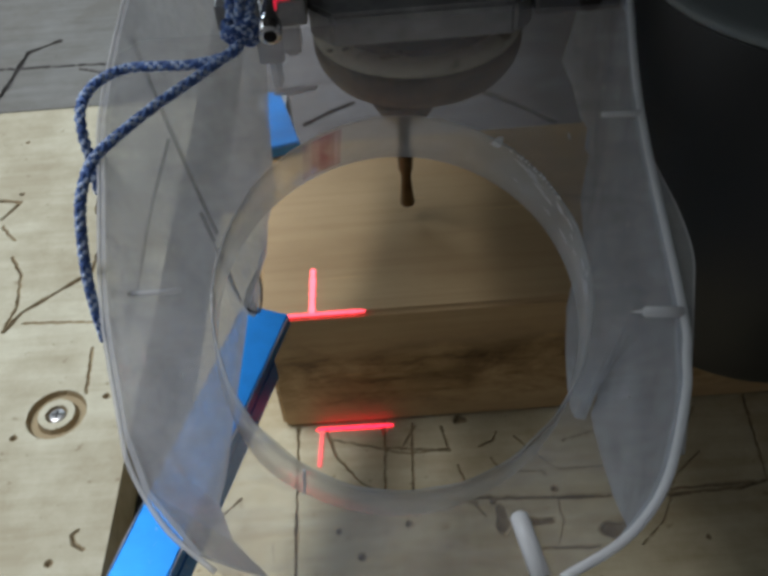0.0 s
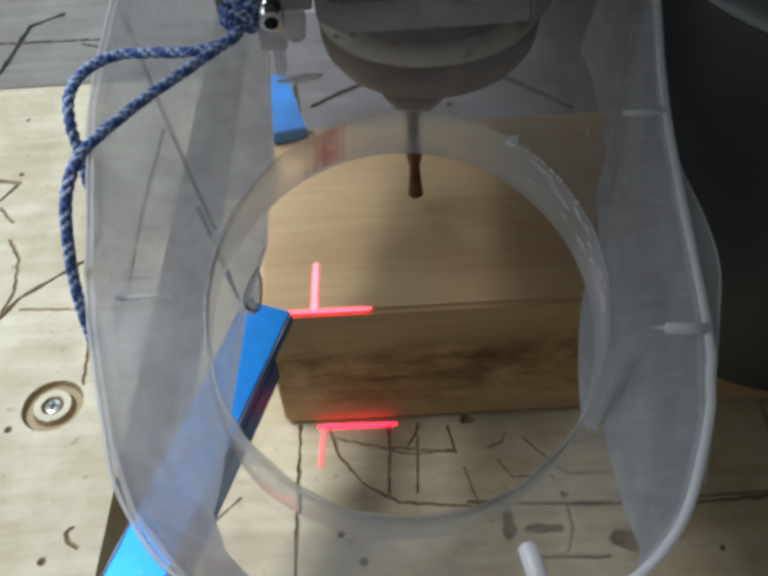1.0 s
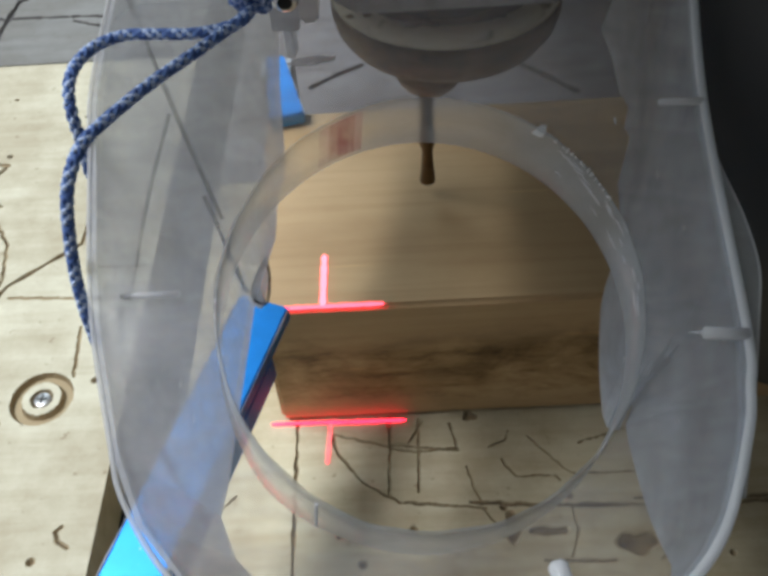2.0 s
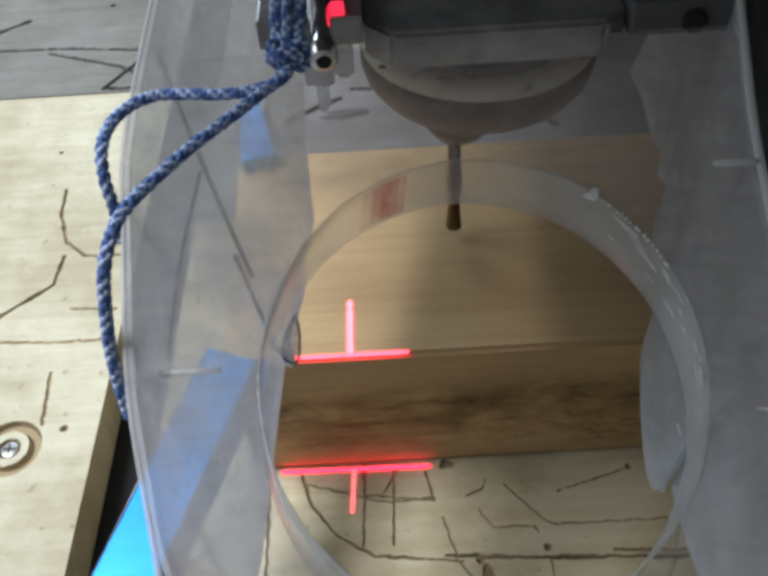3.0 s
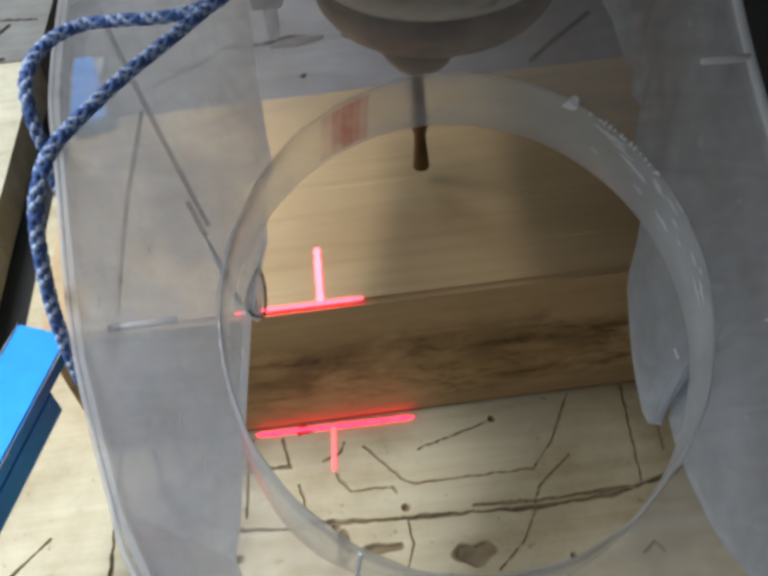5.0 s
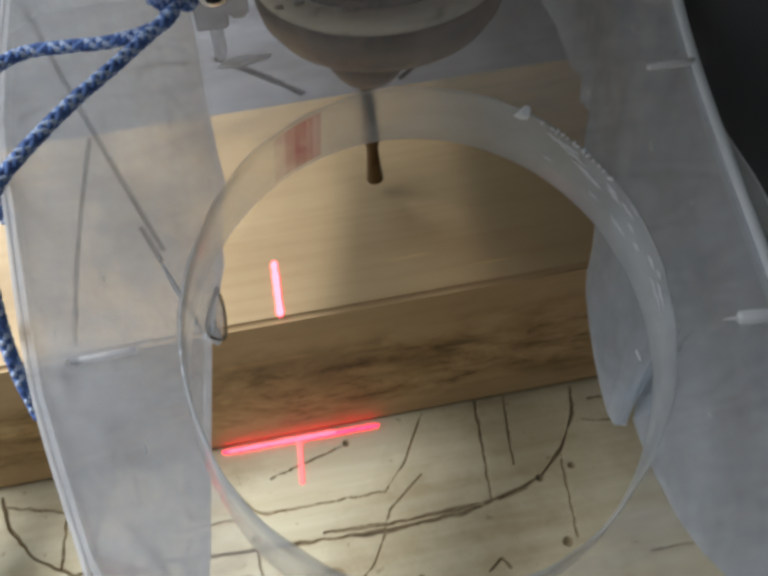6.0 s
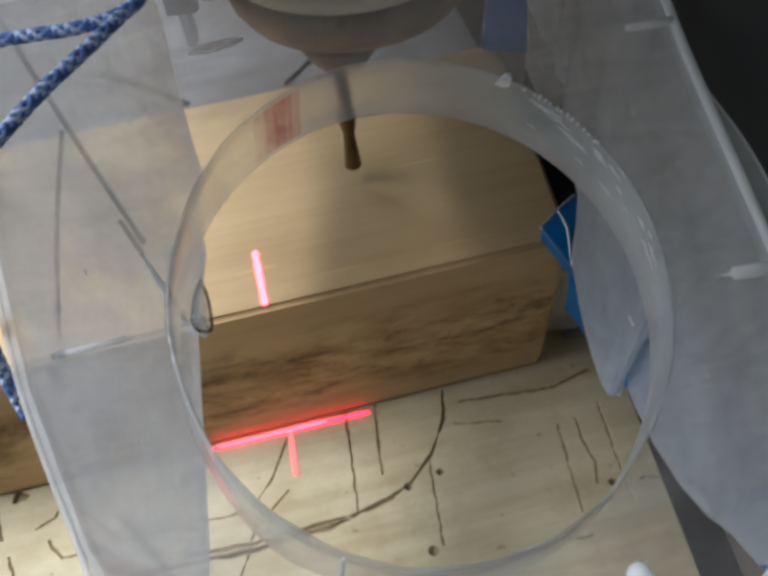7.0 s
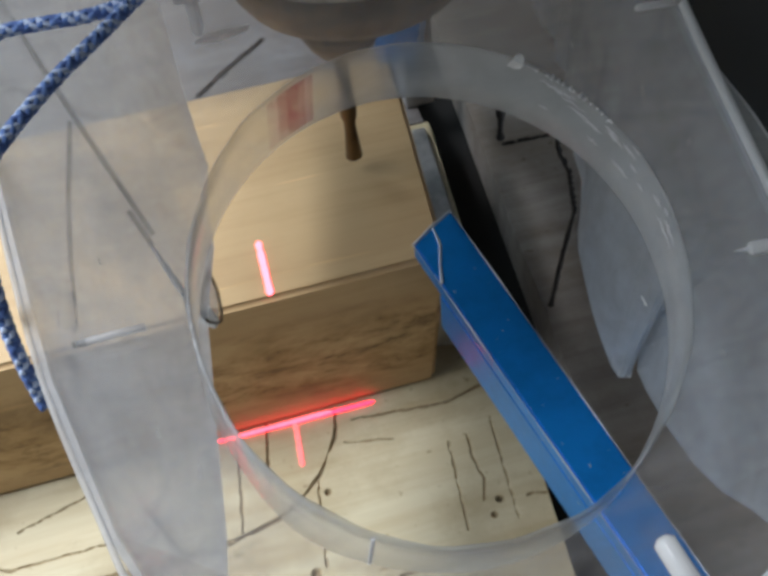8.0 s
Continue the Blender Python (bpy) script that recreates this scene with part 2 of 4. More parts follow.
def prism(points, z0, z1, bevel=0.0, bm=None):
    """A straight-sided solid over a plan outline."""
    bm = bm or bmesh.new()
    lo_, hi = [bm.verts.new((x, y, z0)) for x, y in points], [bm.verts.new((x, y, z1)) for x, y in points]
    n = len(points)
    fs = [bm.faces.new(hi), bm.faces.new(lo_[::-1])]
    for i in range(n):
        fs.append(bm.faces.new((lo_[i], lo_[(i + 1) % n], hi[(i + 1) % n], hi[i])))
    bmesh.ops.recalc_face_normals(bm, faces=fs)
    if bevel:
        bmesh.ops.bevel(bm, geom=list({e for f in fs for e in f.edges}), offset=bevel, segments=2, affect="EDGES")
    return bm


def lathe(profile, n=48, bm=None, cx=0.0, cy=0.0, closed=False, sy=1.0):
    """Turns a profile of (radius, z) about a vertical axis."""
    bm = bm or bmesh.new()
    rings = []
    for r, z in profile:
        rings.append([bm.verts.new((cx + r * math.cos(2 * math.pi * i / n), cy + sy * r * math.sin(2 * math.pi * i / n), z)) for i in range(n)])
    pairs = list(zip(rings, rings[1:]))
    if closed:
        pairs.append((rings[-1], rings[0]))
    for a, b in pairs:
        for i in range(n):
            j = (i + 1) % n
            bm.faces.new((a[i], a[j], b[j], b[i]))
    if not closed:
        bm.faces.new(rings[0][::-1])
        bm.faces.new(rings[-1])
    bmesh.ops.recalc_face_normals(bm, faces=bm.faces)
    return bm


def tube(points, radius, n=10, bm=None):
    bm = bm or bmesh.new()
    pts = [Vector(p) for p in points]
    rad = radius if isinstance(radius, (list, tuple)) else [radius] * len(pts)
    rings, side, faces = [], None, []
    for i, p in enumerate(pts):
        d = (pts[min(i + 1, len(pts) - 1)] - pts[max(i - 1, 0)]).normalized()
        side = d.orthogonal() if side is None else (side - d * side.dot(d))
        side.normalize()
        up = d.cross(side)
        rings.append([bm.verts.new(p + rad[i] * (math.cos(2 * math.pi * k / n) * side + math.sin(2 * math.pi * k / n) * up)) for k in range(n)])
    for a, b in zip(rings, rings[1:]):
        for k in range(n):
            faces.append(bm.faces.new((a[k], a[(k + 1) % n], b[(k + 1) % n], b[k])))
    faces.append(bm.faces.new(rings[0][::-1]))
    faces.append(bm.faces.new(rings[-1]))
    bmesh.ops.recalc_face_normals(bm, faces=faces)
    return bm


def smooth_line(points, steps=8):
    """A Catmull-Rom line through the points."""
    p = [Vector(q) for q in points]
    p = [2 * p[0] - p[1]] + p + [2 * p[-1] - p[-2]]
    out = []
    for i in range(1, len(p) - 2):
        for k in range(steps):
            u = k / steps
            a, b, c, d = p[i - 1], p[i], p[i + 1], p[i + 2]
            out.append(0.5 * (2 * b + (c - a) * u + (2 * a - 5 * b + 4 * c - d) * u * u + (3 * b - a - 3 * c + d) * u ** 3))
    out.append(p[-2])
    return out


def thing(name, label, category, m=None, **k):
    e = new(name)
    e.empty_display_size = 0.01
    if m:
        e.matrix_basis = m
    return tagged(e, label, category, **k)


SLIDING = []


def slides(ob):
    SLIDING.append(ob)
    return ob


# ---- room ----
def room():
    wall = mat("wall_plaster", (0.55, 0.53, 0.49), 0.9)
    finish(wall, ramp(wall, texture(wall, 3), [(0.3, (0.20, 0.19, 0.18)), (0.7, (0.28, 0.27, 0.26))]))
    slab = mat("floor_concrete", (0.25, 0.24, 0.23), 0.85)
    finish(slab, ramp(slab, texture(slab, 6), [(0.3, (0.17, 0.165, 0.16)), (0.7, (0.28, 0.27, 0.26))]))
    s = dict(kind="structure")
    tagged(part("floor", box(-1.8, -1.8, -0.95, 1.8, 1.8, -0.90), slab), "grey concrete workshop floor", "floor", **s)
    tagged(part("ceiling", box(-1.9, -1.9, 2.2, 1.9, 1.9, 2.3), wall), "grey plaster ceiling", "ceiling", **s)
    bm = box(-1.9, -1.9, -0.95, -1.8, 1.9, 1.08)
    box(-1.9, -1.9, 2.02, -1.8, 1.9, 2.2, 0, bm)
    box(-1.9, -1.9, 1.08, -1.8, -0.92, 2.02, 0, bm)
    box(-1.9, 0.62, 1.08, -1.8, 1.9, 2.02, 0, bm)
    tagged(part("wall_west", bm, wall), "grey plaster wall with a window opening", "wall", **s)
    tagged(part("wall_east", box(1.8, -1.9, -0.95, 1.9, 1.9, 2.2), wall), "grey plaster wall", "wall", **s)
    tagged(part("wall_south", box(-1.8, -1.9, -0.95, 1.8, -1.8, 2.2), wall), "grey plaster wall", "wall", **s)
    bm = box(-1.8, 1.8, -0.95, 1.8, 1.9, 0.70)
    box(-1.8, 1.8, 1.80, 1.8, 1.9, 2.2, 0, bm)
    box(-1.8, 1.8, 0.70, -1.5, 1.9, 1.80, 0, bm)
    box(0.0, 1.8, 0.70, 1.8, 1.9, 1.80, 0, bm)
    tagged(part("wall_north", bm, wall), "grey plaster wall with a window opening", "wall", **s)


room()


# fittings for the two added lamps, both out of view
def added_lamp(x, y, w, d):
    c = thing("added_lamp", "unseen white square lamp added under the workshop ceiling", "ceiling lamp", pose(x, y, 1.905), group="ceiling lamps")
    part("housing", box(-w / 2, -d / 2, 0.0, w / 2, d / 2, 0.05, 0.008), WHITE, c)
    for k in (-0.35, 0.35):
        part("hanger", tube([(0, k * d, 0.05), (0, k * d, 0.295)], 0.006, 8), STEEL, c)


added_lamp(-1.0, 0.22, 0.86, 0.92)
added_lamp(-0.76, 0.95, 0.72, 0.72)


# ---- the sliding table ----
def stroke(pts):
    """Plan lines in millimetres, made slightly uneven as a hand-led cutter leaves them."""
    return [(x / 1000, y / 1000) for x, y in pts]


FRONT_CUTS = [
    (1.2, [(58, -32), (84, -34), (108, -35), (124, -36), (146, -35), (165, -31)]),
    (0.3, [(141, -1), (133, -16), (126, -24), (110, -24), (92, -24), (88, -22), (78, -10)]),
    (0.3, [(137, -21), (126, -30), (123, -38), (119, -45), (111, -52)]),
    (0.4, [(58, -20), (62, -34), (65, -39)]),
    (0.6, [(34, -2), (35, -11), (56, -14), (54, -4)]),
    (0.6, [(45, -3), (40, -12)]),
    (0.5, [(66, -13), (71, -11), (72, -8)]),
    (0.3, [(69, -18), (73, -24), (85, -24), (86, -26)]),
    (2.2, [(76, -42), (85, -42)]),
    (0.4, [(88, -34), (89, -42), (86, -50)]),
    (0.8, [(78, -51), (98, -52)]),
    (0.7, [(149, -53), (153, -50), (155, -53)]),
    (0.8, [(-24, -38), (-13, -27)]),
    (1.0, [(5, -1), (6, -75)]),
]
MORE_CUTS = [
    (0.9, [(188, -1), (186, -10), (179, -21), (170, -29), (157, -33), (128, -34), (107, -33)]),
    (0.7, [(158, 0), (155, -32)]),
    (0.7, [(167, 0), (164, -23)]),
    (0.5, [(178, -23), (175, -48)]),
    (0.5, [(94, -13), (115, -7)]),
    (0.5, [(193, -56), (214, -56)]),
    (0.15, [(217, -22), (214, -49)]),
    (0.15, [(231, -18), (228, -50)]),
    (0.3, [(223, -21), (222, -29), (223, -36), (221, -42)]),
    (0.15, [(188, -13), (202, -16)]),
    (0.7, [(192, -6), (220, -9), (233, -6)]),
    (0.8, [(233, -44), (238, -45)]),
    (0.8, [(15, -3), (18, -13), (26, -24), (37, -31), (63, -34)]),
    (0.6, [(16, -6), (29, -10), (42, -14), (56, -13)]),
    (0.6, [(35, 0), (34, -29)]),
    (0.6, [(44, -2), (43, -28)]),
]
BACK_CUTS = [
    (2.6, [(88, 205), (109, 186), (124, 169)]),
    (2.0, [(3, 183), (15, 192), (27, 199)]),
    (2.4, [(168, 169), (183, 184), (200, 199)]),
    (1.2, [(33, 206), (52, 205), (64, 209), (76, 204)]),
    (1.2, [(92, 201), (123, 171)]),
]
SIDE_CUTS = [
    (1.4, [(-138, 140), (-128, 138), (-134, 126)]),
    (0.7, [(-132, 121), (-124, 111)]),
    (0.8, [(-122, 100), (-115, 88), (-112, 69), (-114, 59)]),
    (1.6, [(-114, 56), (-109, 66), (-85, 87)]),
    (0.4, [(-107, 60), (-79, 58), (-57, 58)]),
    (0.7, [(-76, 44), (-74, 22)]),
    (0.9, [(-65, -34), (-67, -36), (-65, -39), (-62, -41)]),
    (1.0, [(-92, 144), (-91, 129), (-85, 111), (-75, 102), (-58, 102)]),
    (1.2, [(-84, 103), (-85, 87)]),
    (0.8, [(-75, 74), (-58, 73)]),
]
FAR_CUTS = [
    (2.6, [(-144, 288), (-160, 277), (-162, 244), (-164, 230)]),
    (0.8, [(-172, 260), (-118, 258), (-60, 250)]),
    (1.6, [(-73, 247), (-90, 219), (-71, 218)]),
    (0.7, [(-125, 254), (-85, 238), (-75, 230)]),
]
DOTS = [(88, -31), (117, -6), (41, -40), (131, -51), (26, -50), (19, -41), (172, -49), (180, -27), (170, -29), (225, -43), (222, -47), (68, -34)]
SIDE_DOTS = [(-72, -45), (-137, 186), (-129, 144), (-96, 4), (-88, 120), (-65, 150), (-100, 170), (-66, 20)]


def carved(name, x0, x1, y0, y1, step, cuts, dots, wood, label, edge=None, rings=(), pads=(), fine=None, shear=0.0, dark=False):
    """A board whose top is really cut: grooves, bores and ring grooves lie below its face. edge: how far its right side leans per metre."""
    nx, ny = int((x1 - x0) / step) + 1, int((y1 - y0) / step) + 1
    ys = np.linspace(y0, y1, ny)
    if fine:
        ys = np.unique(np.round(np.concatenate([np.arange(y0, fine[0], 3 * step), np.arange(fine[0], fine[1], step), np.arange(fine[1], y1, 3 * step), [y1]]), 6))
        ny = len(ys)
    X, Y = np.meshgrid(np.linspace(x0, x1, nx), ys)
    if edge:
        X = x0 + (X - x0) * (1 + edge * Y / (x1 - x0))
    X = X + shear * Y
    rng = np.random.RandomState(len(cuts))
    wob = 0.00012 * (np.sin(X * 900 + 3 * np.sin(Y * 500)) + np.cos(Y * 1100 + 2 * np.sin(X * 700)))
    depth = np.zeros_like(X)
    for w, pts in cuts:
        p = np.array(stroke(pts))
        d = np.full_like(X, 1.0)
        for a, b in zip(p, p[1:]):
            v = b - a
            u = np.clip(((X - a[0]) * v[0] + (Y - a[1]) * v[1]) / max(v @ v, 1e-12), 0, 1)
            d = np.minimum(d, np.hypot(X + wob - a[0] - u * v[0], Y + wob - a[1] - u * v[1]))
        half = np.maximum(w / 2400 * (1 + 0.4 * np.sin(X * 260 + Y * 310)), 0.95 * step)
        worn = 0.62 + 0.38 * np.sin(X * 190 + 2.2 * np.sin(Y * 170) + 7 * w)
        depth = np.maximum(depth, np.clip(1.6 - d / (0.85 * half), 0, 1) * min(0.0016, 0.0006 + w * 0.0006) * (0.55 + 0.45 * np.clip(worn * 2, 0, 1)))
    for x, y in dots:
        d = np.hypot(X - x / 1000, Y - y / 1000)
        depth = np.maximum(depth, np.clip(1.6 - d / (0.0006 + 0.0004 * rng.rand()), 0, 1) * 0.0016)
    for x, y, r0, r1, dp in rings:
        d = np.hypot(X - x, Y - y)
        depth = np.maximum(depth, np.clip(np.minimum(d - r0, r1 - d) / 0.0004 + 0.5, 0, 1) * dp)
    for x, y, rx, ry, dp in pads:
        d = np.hypot((X - x) / rx, (Y - y) / ry) + 0.14 * np.sin(3 * np.arctan2(Y - y, X - x) + 90 * x) + 0.06 * np.sin(900 * X + 700 * Y)
        depth = np.maximum(depth, np.clip((1 - d) * 4, 0, 1) * dp)
    Z = -depth
    V = np.stack([X, Y, Z], -1).reshape(-1, 3)
    idx = np.arange(nx * ny).reshape(ny, nx)
    F = np.stack([idx[:-1, :-1], idx[:-1, 1:], idx[1:, 1:], idx[1:, :-1]], -1).reshape(-1, 4)
    rim = np.concatenate([idx[0, :], idx[1:, -1], idx[-1, -2::-1], idx[-2:0:-1, 0]])
    low = V[rim].copy()
    low[:, 2] = -0.018
    base = len(V)
    k = np.arange(len(rim))
    kn = (k + 1) % len(rim)
    S = np.stack([rim[k], base + k, base + kn, rim[kn]], -1)
    V = np.concatenate([V, low])
    me = bpy.data.meshes.new(name)
    faces = F.tolist() + S.tolist() + [[base + i for i in reversed(range(len(rim)))]]
    me.from_pydata(V.tolist(), [], faces)
    me.materials.append(wood)
    me.materials.append(WORN_CUT if dark else THIN)
    me.materials.append(WORN_CUT if dark else GROOVE)
    mean = depth.reshape(-1)[F].mean(1)
    deep = (mean > 0.00030).astype(int) + (mean > 0.00080).astype(int)
    for x, y, r0, r1, dp in rings:
        inside = np.hypot(X.reshape(-1)[F].mean(1) - x, Y.reshape(-1)[F].mean(1) - y) < r1 + 0.001
        deep[inside] = np.minimum(deep[inside], 1)
    m = np.zeros(len(me.polygons), dtype=np.int32)
    m[: len(F)] = deep
    me.polygons.foreach_set("material_index", m)
    me.update()
    return slides(tagged(new(name, me), label, "board"))


def table():
    carved("work_board", -0.033, 0.2425, -0.115, 0.1180, 0.0003, FRONT_CUTS + MORE_CUTS, DOTS, PLY, "pale plywood work board scored with dark cutter lines", 0.094, (), [(0.105, -0.047, 0.0065, 0.0036, 0.0012), (0.070, -0.041, 0.0022, 0.006, 0.001), (0.0604, -0.0016, 0.0024, 0.0018, 0.0017)], (-0.076, 0.004))
    carved("side_board", -0.205, -0.0545, -0.115, 0.2145, 0.0005, SIDE_CUTS, SIDE_DOTS, PLY_SIDE, "pale plywood side board with a sunk screw", None, [(-0.0829, 0.0133, 0.0070, 0.0104, 0.0024), (-0.0829, 0.0133, -0.01, 0.0036, 0.0018)])
    carved("back_board", -0.033, 0.252, 0.1188, 0.300, 0.0010, BACK_CUTS, [(69, 178), (68, 177), (40, 150), (20, 145)], PLY_DIM, "grey-brown board behind the wood block, darkened for shade", dark=True)
    carved("back_board", -0.26, -0.0545, 0.2155, 0.36, 0.0008, FAR_CUTS, [(-100, 300)], PLY_BACK, "grey-brown plywood board behind the side board, darkened for shade", dark=True)
    carved("side_board", 0.2600, 0.40, -0.115, 0.215, 0.0007, [(0.7, [(277, 95), (298, 94), (295, 85), (294, 72), (288, 53), (276, 35), (264, 16)]), (2.4, [(284, 118), (277, 99)])], [], PLY_GREY, "grey dusty side board with worn grooves", shear=0.09, dark=True)
    slides(tagged(part("base_plate", box(-0.26, -0.115, -0.030, 0.40, 0.36, -0.0185), DARK), "black base plate under the boards", "base plate"))
    # thin plate added over the board to give its top a silvery sheen
    slides(tagged(part("silvery_strip", prism([(0.2300, 0.006), (0.2415, 0.006), (0.2505, 0.112), (0.2340, 0.112)], 0.0004, 0.0032, 0.0005), STRIP), "silvery strip laid on the board's edge for its shiny top", "metal strip"))
    slides(tagged(part("stop_plate", prism([(0.2232, 0.0085), (0.2340, 0.0065), (0.2345, 0.0092), (0.2237, 0.0112)], 0.0040, 0.0330, 0.0004), STRIP), "small grey metal plate standing at the block's end", "metal plate"))
    s = slides(thing("screw", "small cross-head steel screw sunk in the side board", "screw", pose(-0.0829, 0.0133, -0.0017)))
    head = part("head", lathe([(0.0024, -0.0002), (0.0030, 0.0003), (0.0028, 0.0011), (0.0018, 0.0014)], 20), STEEL, s)
    part("slot", box(-0.0018, -0.0003, 0.0013, 0.0018, 0.0003, 0.00155), DARK, head)
    part("slot", box(-0.0003, -0.0018, 0.0012, 0.0003, 0.0018, 0.00158), DARK, head)


def block():
    bm = prism([(0, 0), (0.2195, 0), (0.2325, 0.09), (-0.003, 0.09)], 0.0002, 0.0550)
    for v in bm.verts:
        # the sawn end leans outwards
        if v.co.x > 0.1:
            v.co.x += 0.0002 + (0.0052 - 0.040 * v.co.y) * v.co.z / 0.055
    bmesh.ops.bevel(bm, geom=bm.edges[:], offset=0.0013, segments=3, affect="EDGES")
    for f in bm.faces:
        f.material_index = 1 if f.normal.y < -0.6 else 0
    slides(tagged(part("wood_block", bm, [PINE_TOP, PINE_FRONT]), "brown sawn pine block with dark stains, clamped on the board", "wood block"))


table()
block()


def clamp(tip_a, tip_b, end_b, end_a, deep=0.008, worn=False):
    """A blue hold-down bar: a top plate with two turned-down sides, worn bright at the tip."""
    c = slides(thing("clamp", "blue painted steel hold-down bar with worn edges, gripping the wood block", "clamp", group="clamps round the block"))
    q = [Vector(p) for p in (tip_a, tip_b, end_b, end_a)]
    bar = part("bar", prism(q, 0.0555, 0.0602, 0.0005), BLUE, c)
    for a, b, s in ((q[0], q[3], 1), (q[1], q[2], -1)):
        d = (b - a).normalized()
        n = Vector((-d.y, d.x)) * s
        if (q[2] - q[3]).dot(n) * s < 0:
            n = -n
        n = n if ((q[0] + q[1]) / 2 - a).dot(n) > 0 else -n
        p0 = a + d * 0.014
        part("flange", prism([p0, b, b + n * 0.0018, p0 + n * 0.0018], 0.0555 - deep, 0.0554, 0.0003), BLUE, c)
        pts = [a + (b - a) * k / 14 for k in range(15)]
        part("worn_edge", tube([(p.x - n.x * 0.0001, p.y - n.y * 0.0001, 0.0600) for p in pts], [0.00006 + 0.00020 * max(0, math.sin(5 * k + a.x * 900)) for k in range(15)], 6), CHIPPED, bar, "bright worn paint edge")
    if worn:
        part("worn_tip", tube([(q[0].x, q[0].y, 0.0598), ((q[0].x + q[1].x) / 2, (q[0].y + q[1].y) / 2 + 0.0004, 0.0600), (q[1].x, q[1].y, 0.0598)], 0.0005, 8), CHIPPED, bar, "bare bright steel tip")
        d, w = (q[3] - q[0]).normalized(), q[1] - q[0]
        lip = [q[0] + w * 0.5, q[0] + w * 0.42 + d * 0.006, q[0] + w * 0.18 + d * 0.011, q[0] + w * 0.02 + d * 0.015]
        part("bent_lip", tube([(v.x, v.y, 0.0603) for v in lip], [0.0002, 0.00042, 0.0003, 0.0005], 6), CHIPPED, bar, "bright bent lip")
    e = (q[2] + q[3]) / 2
    part("clamp_foot", box(e.x - 0.006, e.y - 0.006, 0.0005, e.x + 0.006, e.y + 0.006, 0.0553, 0.001), STEEL, c)


def clamps():
    clamp((-0.0035, 0.0027), (0.0102, -0.0030), (-0.0185, -0.096), (-0.0325, -0.093))
    clamp((0.2165, 0.0013), (0.2290, 0.0099), (0.2469, -0.112), (0.2369, -0.112), 0.0130, True)
    clamp((-0.0010, 0.0801), (0.0109, 0.0831), (0.0020, 0.1180), (-0.0045, 0.1180))
    clamp((0.2280, 0.0860), (0.2405, 0.0790), (0.2600, 0.132), (0.2470, 0.136))


clamps()


# ---- the drilling machine ----
AX, AY = 0.048, 0.0435
TILT = pose(0.0433, -0.0556, 0.1225, 20.93)


def along(points, v):
    """x of an outline given by (v, x) at the length v."""
    p = sorted(points)
    return float(np.interp(v, [a for a, b in p], [b for a, b in p]))


RIM_LEFT = [(115, -55), (72, -61), (47, -63.6), (30, -62.6), (0, -60), (-25, -54.6), (-34, -52), (-45, -45), (-53, -36)]
RIM_RIGHT = [(115, 63), (66, 57.5), (35, 54.2), (-10, 54), (-27, 51.3), (-43, 44.6), (-52, 36)]
LOW_LEFT = [(-38, 115, -55), (-36.5, 98, -55), (-36, 80, -55), (-35, 64, -55), (-34.2, 56, -55), (-36.5, 46, -55), (-37, 36, -55), (-40, 26, -55), (-42, 18, -55), (-43.5, 6, -55), (-45, -6, -55), (-47, -25, -53.4), (-48, -32, -51.2), (-44, -41, -48.3), (-35, -50, -45.4)]
LOW_RIGHT = [(58.5, 104.7, -70), (60.5, 94.8, -70), (61.1, 82.3, -70), (63.0, 77.6, -70), (60.7, 71.2, -70), (62.2, 67.3, -70), (59.3, 60.5, -70), (56.7, 53.9, -70), (55.8, 45.2, -69), (54.5, 35.6, -68), (51.2, 27.9, -67), (48.4, 22.8, -66), (46.8, 18.1, -66), (45.1, 9.6, -65), (43.9, 2.4, -64), (43.1, -4.5, -63), (42.7, -11.3, -62), (43.4, -14.1, -62), (44.8, -14.6, -62), (46.1, -12.3, -62), (48.5, -7.9, -62), (51.2, -3.9, -62), (49.9, -9.6, -62), (47.6, -13.8, -61), (47.4, -18.4, -60), (47.9, -27, -58), (47.3, -36.6, -50), (46.3, -43.0, -40), (43.5, -47, -25), (37, -51, -4)]


